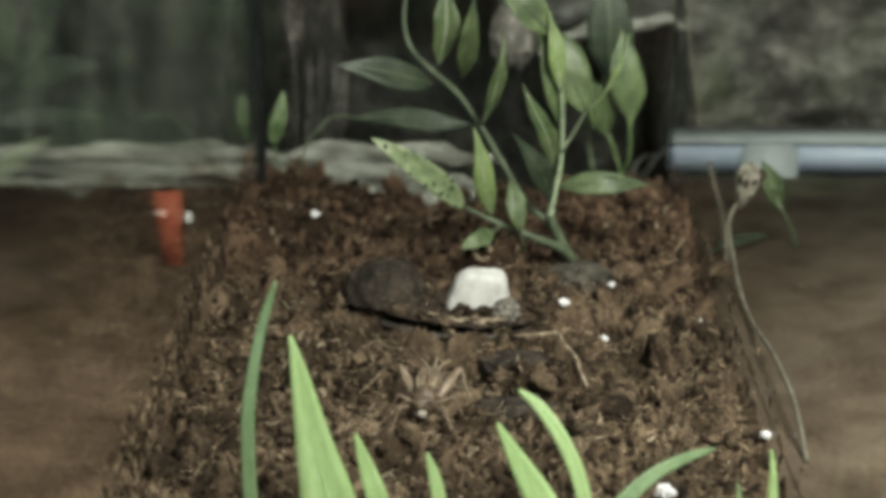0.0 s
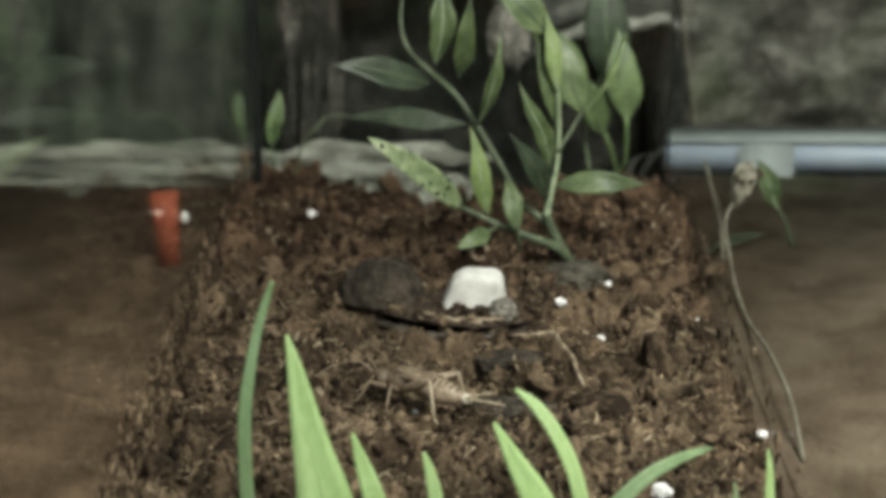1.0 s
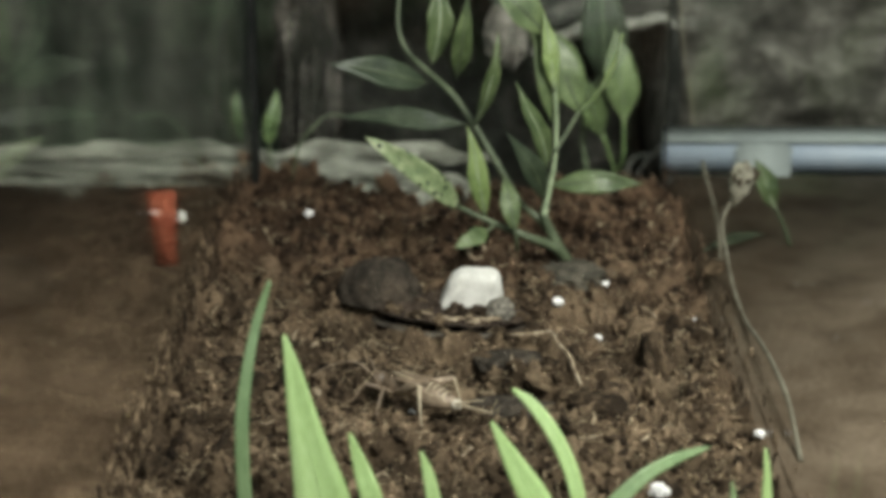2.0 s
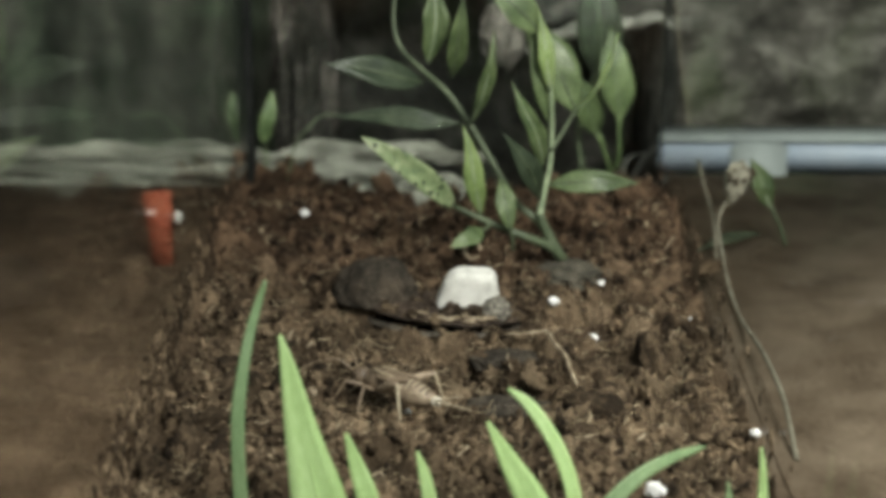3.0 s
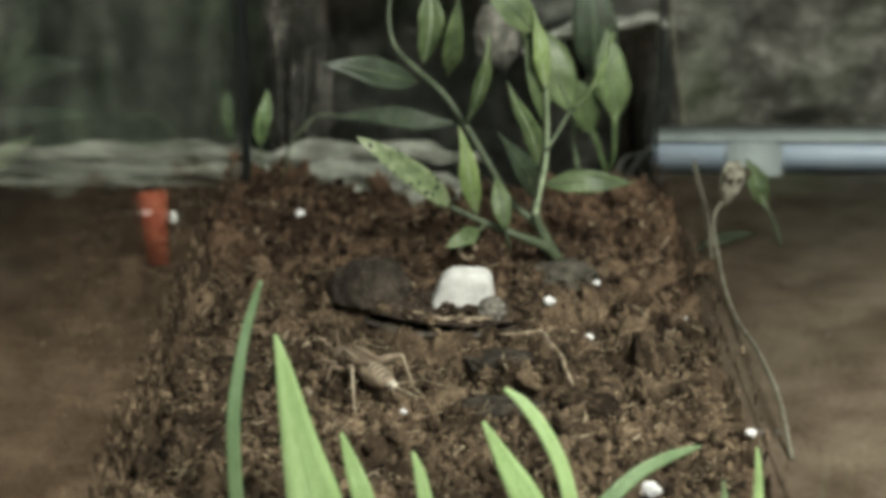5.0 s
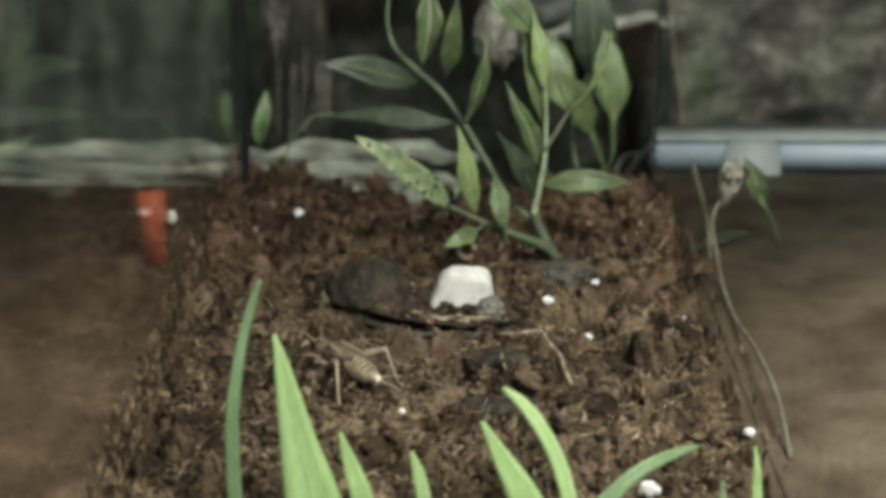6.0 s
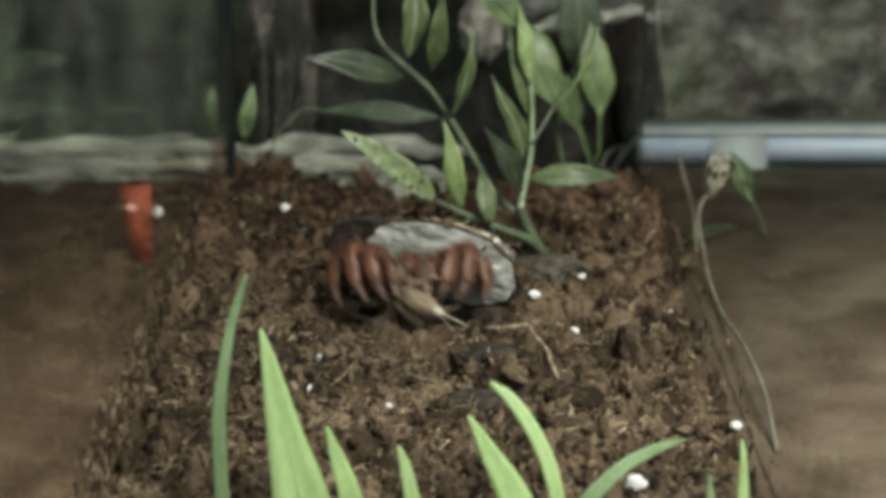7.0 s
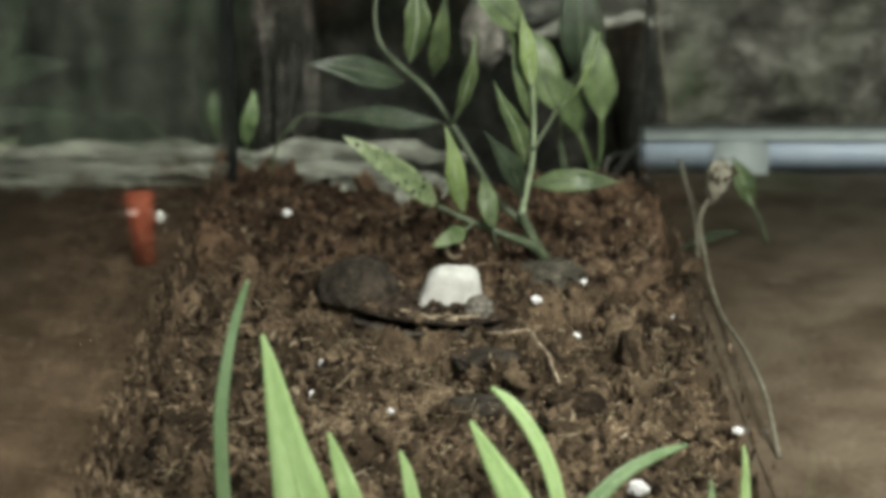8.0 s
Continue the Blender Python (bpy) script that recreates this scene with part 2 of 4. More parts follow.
def smooth_path(points, steps=6):
    """A curve through the points (Catmull-Rom)."""
    p = [Vector(q) for q in points]
    p = [2 * p[0] - p[1], *p, 2 * p[-1] - p[-2]]
    out = []
    for i in range(1, len(p) - 2):
        for s in range(steps):
            t = s / steps
            out.append(0.5 * (2 * p[i] + (p[i + 1] - p[i - 1]) * t + (2 * p[i - 1] - 5 * p[i] + 4 * p[i + 1] - p[i + 2]) * t * t
                              + (3 * p[i] - p[i - 1] - 3 * p[i + 1] + p[i + 2]) * t ** 3))
    return [*out, p[-2]]


def tube(points, radii, sides=8, steps=5):
    """A round stalk along a smooth path; the radii run evenly along it."""
    path = smooth_path(points, steps)
    bm = bmesh.new()
    rings = []
    side = Vector((1, 0.13, 0.07))
    for i, c in enumerate(path):
        ahead = (path[min(i + 1, len(path) - 1)] - path[max(i - 1, 0)]).normalized()
        u = side - ahead * side.dot(ahead)
        if u.length < 0.2:
            u = Vector((0, 0.3, 1)) - ahead * Vector((0, 0.3, 1)).dot(ahead)
        u.normalize()
        w = ahead.cross(u)
        k = i / (len(path) - 1) * (len(radii) - 1)
        j = min(int(k), len(radii) - 2)
        r = radii[j] + (radii[j + 1] - radii[j]) * (k - j)
        rings.append([bm.verts.new(c + (u * math.cos(a) + w * math.sin(a)) * r)
                      for a in (2 * math.pi * s / sides for s in range(sides))])
    for a, b in zip(rings, rings[1:]):
        for s in range(sides):
            bm.faces.new((a[s], a[(s + 1) % sides], b[(s + 1) % sides], b[s]))
    bm.faces.new(rings[0][::-1])
    bm.faces.new(rings[-1])
    return bm


def blob(rx, ry, rz, rough=0.1, scale=1.0, seed=0, level=3, at=(0, 0, 0), turn=None, grit=0.25):
    """An uneven rounded lump, its radii in metres."""
    bm = bmesh.new()
    bmesh.ops.create_icosphere(bm, subdivisions=level, radius=1)
    o = Vector((seed * 7.3, seed * 3.1, seed * 1.7))
    for v in bm.verts:
        d = 1 + rough * (noise.noise(v.co * 1.3 * scale + o) + 0.5 * noise.noise(v.co * 3.1 * scale + o) + grit * noise.noise(v.co * 7 * scale + o))
        v.co = Vector((v.co.x * rx * d, v.co.y * ry * d, v.co.z * rz * d))
    if turn:
        bm.transform(turn)
    bm.transform(Matrix.Translation(at))
    return bm


def box(x0, x1, y0, y1, z0, z1, edge=0.001):
    bm = bmesh.new()
    bmesh.ops.create_cube(bm, size=1)
    for v in bm.verts:
        v.co = Vector(((x0 + x1) / 2 + v.co.x * (x1 - x0), (y0 + y1) / 2 + v.co.y * (y1 - y0), (z0 + z1) / 2 + v.co.z * (z1 - z0)))
    if edge:
        bmesh.ops.bevel(bm, geom=list(bm.edges), offset=edge, segments=2, affect="EDGES")
    return bm


# ---- the ground: crumbly soil between the panes ----
X0, X1, Y0, Y1 = -0.063, 0.057, 0.190, 0.512
BASE = -0.045
CLEAR_AT = ((0.0296, 0.3844), (0.0212, 0.3955), (0.0182, 0.3700), (0.0198, 0.3630), (0.0218, 0.3560), (0.0222, 0.3500), (0.0338, 0.4165), (-0.0111, 0.3380), (-0.0075, 0.3765), (-0.0020, 0.3745), (0.0040, 0.3735), (-0.0130, 0.3790))
DARK_LUMPS_AT = ((0.0098, 0.3655), (0.0088, 0.3415))
LID_AT, LID_RX, LID_RY, LID_TURN = Vector((-0.0045, 0.3918, 0.0)), 0.0188, 0.0107, -16.0


def lid_d(x, y):
    """How far out from the lid's middle, 1 at its rim."""
    c, n = math.cos(radians(LID_TURN)), math.sin(radians(LID_TURN))
    u, v = x - LID_AT.x, y - LID_AT.y
    return np.sqrt(((c * u + n * v) / LID_RX) ** 2 + ((c * v - n * u) / LID_RY) ** 2)


def lattice(ix, iy, seed):
    n = (ix * 374761393 + iy * 668265263 + seed * 974634777) & 0xFFFFFFFF
    n = ((n ^ (n >> 13)) * 1274126177) & 0xFFFFFFFF
    return ((n ^ (n >> 16)) & 0xFFFF) / 65535.0


def value_noise(x, y, size, seed):
    gx, gy = x / size, y / size
    ix, iy = np.floor(gx).astype(np.int64), np.floor(gy).astype(np.int64)
    fx, fy = gx - ix, gy - iy
    fx, fy = fx * fx * (3 - 2 * fx), fy * fy * (3 - 2 * fy)
    a = lattice(ix, iy, seed) * (1 - fx) + lattice(ix + 1, iy, seed) * fx
    b = lattice(ix, iy + 1, seed) * (1 - fx) + lattice(ix + 1, iy + 1, seed) * fx
    return a * (1 - fy) + b * fy - 0.5


def crumbs(x, y, cell, share, flat, seed):
    """Rounded lumps of about one cell across, some cells empty."""
    ix, iy = np.floor(x / cell).astype(np.int64), np.floor(y / cell).astype(np.int64)
    best = np.zeros_like(x)
    for dx in (-1, 0, 1):
        for dy in (-1, 0, 1):
            jx, jy = ix + dx, iy + dy
            cx = (jx + lattice(jx, jy, seed)) * cell
            cy = (jy + lattice(jx, jy, seed + 1)) * cell
            r = cell * (0.35 + 0.40 * lattice(jx, jy, seed + 2)) * (lattice(jx, jy, seed + 3) < share)
            d2 = (x - cx) ** 2 + (y - cy) ** 2
            best = np.maximum(best, np.sqrt(np.maximum(0, r * r - d2)) * flat * (0.6 + 0.6 * lattice(jx, jy, seed + 4)))
    return best


def lay(x, y):
    """The gentle lie of the ground."""
    h = 0.0050 * value_noise(x, y, 0.045, 3) + 0.0030 * value_noise(x, y, 0.020, 5)
    near_back = np.clip((y - 0.46) / 0.05, 0, 1)
    h = h + near_back * (-0.0012 - 0.0045 * np.exp(-((x + 0.018) / 0.018) ** 2))
    d = np.sqrt(((x - LID_AT.x) / (LID_RX * 1.5)) ** 2 + ((y - LID_AT.y) / (LID_RY * 1.5)) ** 2)
    return h * np.clip((d - 0.6) / 0.4, 0, 1)


def soil_height(x, y):
    wx = x + 0.0040 * value_noise(x, y, 0.006, 11) + 0.0022 * value_noise(x, y, 0.0022, 13)
    wy = y + 0.0040 * value_noise(x, y, 0.006, 12) + 0.0022 * value_noise(x, y, 0.0022, 14)
    h = lay(x, y)
    flat = np.exp(-((x + 0.015) / 0.020) ** 2 - ((y - 0.341) / 0.018) ** 2)
    calm = 1 - 0.5 * flat
    h = h + 0.0028 * flat
    h = h + calm * (0.9 * crumbs(wx, wy, 0.0150, 0.36, 0.70, 20) + 1.15 * crumbs(wx, wy, 0.0075, 0.50, 0.72, 30))
    h = h + 1.15 * calm * crumbs(wx, wy, 0.0032, 0.65, 0.7, 40) + 0.7 * crumbs(wx, wy, 0.0015, 0.6, 0.7, 50)
    h = h + 0.0030 * value_noise(x, y, 0.0045, 61) + 0.0022 * value_noise(wx, wy, 0.0021, 62) + 0.0014 * value_noise(wx, wy, 0.0010, 60) - 0.0026
    d = lid_d(x, y)
    lip = 0.0007 + 0.25 * h + 0.006 * np.clip(d - 1.12, 0, None)
    return np.where((d < 1.12) | ((y < LID_AT.y) & (d < 1.7)), np.minimum(h, lip), h)


def ground():
    step = 0.00042
    nx, ny = int((X1 - X0) / step), int((Y1 - 0.262) / step)
    x, y = np.meshgrid(np.linspace(X0, X1, nx), np.r_[Y0, 0.22, 0.25, np.linspace(0.262, Y1, ny - 3)])
    z = soil_height(x, y)
    verts = np.stack((x, y, z), -1).reshape(-1, 3)
    ids = np.arange(nx * ny).reshape(ny, nx)
    quads = np.stack((ids[:-1, :-1], ids[:-1, 1:], ids[1:, 1:], ids[1:, :-1]), -1).reshape(-1, 4)
    mid = verts[quads].mean(1)
    keep = lid_d(mid[:, 0], mid[:, 1]) > 0.86
    me = mesh_from("ground", verts.tolist(), quads[keep].tolist(), SOIL)
    return tagged(new("ground", me), "dark brown crumbly soil filling the glass tank", "soil", kind="structure")


def burrow():
    bm = bmesh.new()
    rings = []
    for z, k in ((0.0012, 0.90), (-0.0005, 0.86), (-0.006, 0.84), (-0.02, 0.84), (-0.040, 0.86)):
        turn = Matrix.Rotation(radians(LID_TURN), 3, "Z")
        rings.append([bm.verts.new(LID_AT + turn @ Vector((LID_RX * k * math.cos(a) * (1 + 0.02 * math.sin(5 * a)), LID_RY * k * math.sin(a), z - 0.0015)))
                      for a in (2 * math.pi * i / 48 for i in range(48))])
    for a, b in zip(rings, rings[1:]):
        for s in range(48):
            bm.faces.new((a[s], b[s], b[(s + 1) % 48], a[(s + 1) % 48]))
    bm.faces.new(rings[-1])
    ob = part("burrow", bm, BURROW)
    bm = bmesh.new()
    rings = []
    for k, z in ((0.84, -0.0026), (0.85, -0.0013), (0.87, -0.0002), (0.91, 0.0004), (0.95, 0.0004), (0.98, -0.0006)):
        rings.append([])
        for i in range(72):
            a = 2 * math.pi * i / 72
            q = turn @ Vector((LID_RX * k * math.cos(a), LID_RY * k * math.sin(a), 0))
            q *= 1 + 0.05 * noise.noise(Vector((math.cos(a) * 3, math.sin(a) * 3, k * 2)))
            rings[-1].append(bm.verts.new(LID_AT + q + Vector((0, 0, z + 0.0005 * noise.noise(q * 400)))))
    for a, b in zip(rings, rings[1:]):
        for i in range(72):
            bm.faces.new((a[i], a[(i + 1) % 72], b[(i + 1) % 72], b[i]))
    part("silk_collar", bm, COLLAR, ob, "grey silk collar round the mouth")
    return tagged(ob, "silk-lined round burrow mouth in the soil", "burrow", kind="structure")


def lump_mesh(seed, level=2, rough=0.75, size=1.0):
    rnd = random.Random(seed)
    bm = blob(rnd.uniform(0.75, 1.5) * size, rnd.uniform(0.5, 0.95) * size, rnd.uniform(0.45, 0.9) * size, rough, 1.3, seed, level, grit=0.55)
    me = bpy.data.meshes.new("clod")
    bm.to_mesh(me)
    bm.free()
    me.polygons.foreach_set("use_smooth", np.ones(len(me.polygons), dtype=bool))
    return me


def over_lid(x, y, k=1.05):
    return lid_d(x, y) < k


def strew(rng, count, margin, y0, k):
    """Places on the soil clear of the lid: x, y and the soil's height."""
    x, y = rng.uniform(X0 + margin, X1 - margin, 2 * count), rng.uniform(y0, Y1 - margin, 2 * count)
    free = ~over_lid(x, y, k)
    for sx, sy in CLEAR_AT:
        free &= (x - sx) ** 2 + (y - sy) ** 2 > 0.003 ** 2
        if k > 1.2:  # the large clods stay out from before them too
            free &= (abs(x - sx) > 0.0055) | (y < sy - 0.013) | (y > sy + 0.005)
    for sx, sy in DARK_LUMPS_AT:
        free &= ((x - sx) / 0.0075) ** 2 + ((y - sy) / 0.0055) ** 2 > 0.8
    x, y = x[free][:count], y[free][:count]
    return zip(x.tolist(), y.tolist(), soil_height(x, y).tolist())


def scatter(name, shapes, count, sizes, material, rng, label, category, flat=1.0, sink=0.3, y0=0.27, smooth=True):
    """Many small lumps strewn on the soil, joined into one."""
    allv, allf, base = [], [], 0
    for x, y, h in strew(rng, count, 0.002, y0, 1.16):
        v, f = shapes[rng.integers(len(shapes))]
        r = sizes[0] + (sizes[1] - sizes[0]) * rng.random() ** 2.2
        turn = np.array(Euler((rng.uniform(0, 6), rng.uniform(0, 6), rng.uniform(0, 6))).to_matrix())
        w = (v * r) @ turn.T * np.array((1, 1, flat))
        w = w + np.array((x, y, h + r * (0.8 - sink * 2) * flat))
        allv.append(w)
        allf.append(f + base)
        base += len(v)
    me = mesh_from(name, np.concatenate(allv).tolist(), np.concatenate(allf).tolist(), material, smooth)
    return tagged(new(name, me), label, category, kind="stuff")


def shape_arrays(me):
    v = np.array([p.co[:] for p in me.vertices])
    f = np.array([p.vertices[:] for p in me.polygons])
    return v, f


def smears(rng, x, way, count):
    """Thin dirt smears sticking to a side pane above the soil."""
    allv, allf, base = [], [], 0
    shape = [shape_arrays(lump_mesh(60 + i, 1, 0.8)) for i in range(5)]
    for _ in range(count):
        y, z = rng.uniform(0.27, 0.505), -0.002 + 0.016 * rng.random() ** 2.5
        v, f = shape[rng.integers(5)]
        r = 0.0003 + 0.0010 * rng.random() ** 2
        w = v * r * np.array((0.3, rng.uniform(0.6, 1.5), rng.uniform(0.9, 3.2)))
        allv.append(w + np.array((x + way * r * 0.1, y, z)))
        allf.append(f + base)
        base += len(v)
    me = mesh_from("dirt_smears", np.concatenate(allv).tolist(), np.concatenate(allf).tolist(), CLOD)
    return tagged(new("dirt_smears", me), "brown dirt smears on the inside of the pane", "dirt", kind="stuff")


def fibres(rng, count):
    """Short dry fibres and husk splinters lying on the soil."""
    verts, faces = [], []
    for x, y, h in strew(rng, count, 0.003, 0.27, 1.1):
        h += 0.0006
        a, tilt, bend = rng.uniform(0, 6.28), rng.normal(0, 0.35), rng.normal(0, 1.1)
        length = 0.0010 + 0.0065 * rng.random() ** 3.5
        r = 0.00008 + 0.00014 * rng.random() ** 2
        b = len(verts)
        for i in range(4):
            s = i / 3 - 0.5
            aa = a + bend * s
            c = np.array((x + math.cos(aa) * length * s, y + math.sin(aa) * length * s, h + math.sin(tilt) * length * s))
            side = np.array((-math.sin(aa), math.cos(aa), 0))
            rr = r * (1 - 0.7 * abs(s) * 2 * 0.6)
            verts += [(c + side * rr).tolist(), (c + np.array((0, 0, rr))).tolist(), (c - side * rr).tolist()]
        for i in range(3):
            for k in range(3):
                p, q = b + i * 3 + k, b + i * 3 + (k + 1) % 3
                faces.append((p, q, q + 3, p + 3))
    return tagged(new("soil_fibres", mesh_from("soil_fibres", verts, faces, FIBRE)), "short dry tan fibres strewn on the soil", "fibres", kind="stuff")


# ---- the tank and what stands round it ----
def tank():
    for name, dims, label in (
            ("wall_left", (X0 - 0.003, X0, Y0, Y1, BASE, 0.16), "clear faintly smeared side pane of the tank"),
            ("wall_right", (X1, X1 + 0.003, Y0, Y1, BASE, 0.16), "clear faintly smeared side pane of the tank"),
            ("wall_back", (X0 - 0.003, X1 + 0.003, Y1 + 0.0005, Y1 + 0.0035, BASE, 0.16), "clear glass back pane of the tank"),
            ("wall_front", (X0 - 0.003, X1 + 0.003, Y0 - 0.0035, Y0 - 0.0005, BASE, 0.006), "low glass front sill of the tank")):
        ob = part(name, box(*dims, edge=0), {"wall_left": GLASS_LEFT, "wall_right": GLASS_RIGHT}.get(name, GLASS), smooth=False)
        ob.visible_shadow = False
        tagged(ob, label, "glass pane", kind="structure")
    for name, x, r in (("trim_left", X0 + 0.0004, 0.0017), ("trim_right", X1 + 0.0012, 0.0010)):
        bm = tube([(x, Y1 - 0.0018, BASE), (x + 0.0002, Y1 - 0.0018, 0.05), (x, Y1 - 0.0018, 0.16)], [r, r * 1.05, r], 10, 4)
        tagged(part(name, bm, SEALANT), "black silicone seam in the tank's corner", "sealant", kind="structure")
    bm = box(-0.8, 0.8, -0.5, 1.0, BASE - 0.03, BASE - 0.0005, 0.003)
    tagged(part("table", bm, TABLE), "dark brown wooden table under the tank", "table", kind="structure")


def backdrop():
    nx, nz = 220, 90
    verts, faces = [], []
    for j in range(nz):
        for i in range(nx):
            x, z = -0.45 + 0.9 * i / (nx - 1), BASE + 0.36 * j / (nz - 1)
            d = 0.010 * noise.noise((x * 38, z * 9, 1.3)) + 0.005 * noise.noise((x * 120, z * 25, 4.0)) + 0.003 * noise.noise((x * 260, z * 90, 7.0))
            verts.append((x, 0.640 + d, z))
    for j in range(nz - 1):
        for i in range(nx - 1):
            a = j * nx + i
            faces.append((a, a + 1, a + nx + 1, a + nx))
    ob = new("backdrop", mesh_from("backdrop", verts, faces, BARK))
    tagged(ob, "dark grey ridged bark wall behind the tank", "bark", kind="structure")


def rock_slab(name, pts, depth, thick, material, seed, parent):
    """A rough slab hung along a line of points, running back by depth."""
    path = smooth_path([v3(p) for p in pts], 8)
    bm = bmesh.new()
    rows = []
    for i, c in enumerate(path):
        ring = []
        for k in range(14):
            a = 2 * math.pi * k / 14
            yy = depth / 2 - depth / 2 * math.copysign(abs(math.cos(a)) ** 0.5, math.cos(a))
            zz = thick / 2 * math.copysign(abs(math.sin(a)) ** 0.6, math.sin(a))
            q = c + Vector((0, yy, zz))
            ring.append(bm.verts.new(q + Vector((0.2, 0.5, 1)) * 0.0022 * noise.noise(q * 160 + Vector((seed, 0, 0)))))
        rows.append(ring)
    for a, b in zip(rows, rows[1:]):
        for k in range(14):
            bm.faces.new((a[k], a[(k + 1) % 14], b[(k + 1) % 14], b[k]))
    bm.faces.new(rows[0])
    bm.faces.new(rows[-1][::-1])
    return part(name, bm, material, parent)


def cave():
    ob = thing("cave_ornament", "dark hollow rock cave ornament with a pale rim behind the tank", "cave ornament")
    rock_slab("rim", [(20, 548, 30), (26, 547, 32), (38, 546, 36.5), (50, 546, 38.5), (61, 547, 39), (66, 548, 36)], 0.010, 0.0032, ROCK_PALE, 1.0, ob)
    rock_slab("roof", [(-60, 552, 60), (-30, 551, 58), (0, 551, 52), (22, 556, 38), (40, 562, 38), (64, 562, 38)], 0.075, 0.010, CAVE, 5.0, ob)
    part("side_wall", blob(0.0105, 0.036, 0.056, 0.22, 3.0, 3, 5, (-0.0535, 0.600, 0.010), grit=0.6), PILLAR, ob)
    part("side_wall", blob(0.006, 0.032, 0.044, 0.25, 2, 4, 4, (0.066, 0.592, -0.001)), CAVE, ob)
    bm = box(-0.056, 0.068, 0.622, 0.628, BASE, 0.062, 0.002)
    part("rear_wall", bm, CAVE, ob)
    rk = part("boulder", blob(0.0066, 0.006, 0.0096, 0.24, 1.6, 9, 5, (0.0118, 0.542, 0.0360)), ROCK_GREY, ob, "small grey rock wedged under the roof")
    return ob


def log():
    ob = thing("driftwood", "pale grey weathered driftwood lying behind the tank", "driftwood")
    def limb(name, pts, radii, seed, cracks):
        bm = tube([v3(p) for p in pts], [r * MM for r in radii], 150, 12)
        for v in bm.verts:
            q = v.co.copy()
            v.co += Vector((0.3, 0.6, 1)) * (0.0028 * noise.noise(Vector((q.x * 45, q.y * 260, q.z * 260 + seed))) + 0.0008 * noise.noise(Vector((q.x * 130, q.y * 700, q.z * 700 + seed))))
            for low, wide, deep in cracks:
                line = low * MM + 0.0022 * noise.noise(Vector((q.x * 38, low, 1))) + 0.0008 * noise.noise(Vector((q.x * 150, low, 2)))
                deep_here = deep * MM * min(1, max(0, 0.45 + 1.6 * noise.noise(Vector((q.x * 22, low * 3, 5)))))
                v.co.y += deep_here * math.exp(-((q.z - line) / (wide * MM)) ** 2)
        part(name, bm, DRIFT, ob)
    limb("limb", [(-150, 538, -0.9), (-105, 538, -0.4), (-72, 538, -1.0), (-60, 538, -1.2), (-50, 537.5, -0.2), (-34, 538, 0.2), (-18, 540, -0.6), (-4, 543, -2.4), (10, 546, -5.0)], [2.4, 2.3, 2.0, 1.7, 2.1, 2.2, 2.1, 1.8, 1.2], 0, ((3.0, 0.5, 2),))
    limb("limb", [(-150, 531, -13.5), (-105, 531, -14), (-75, 531, -13.6), (-55, 530.5, -13.4), (-35, 530, -13.6), (-16, 530, -14.6), (2, 531, -17), (18, 533, -20)], [11, 11.2, 11, 11, 11.2, 10.6, 8.4, 5.6], 4, ((-4.6, 0.7, 6), (-8.0, 0.7, 5)))
    limb("limb", [(-150, 553, -28), (-90, 553, -28), (-40, 554, -29), (0, 556, -30), (20, 558, -32)], [16.5, 17, 16, 14, 10], 8, ((-14, 0.7, 5),))
    return ob


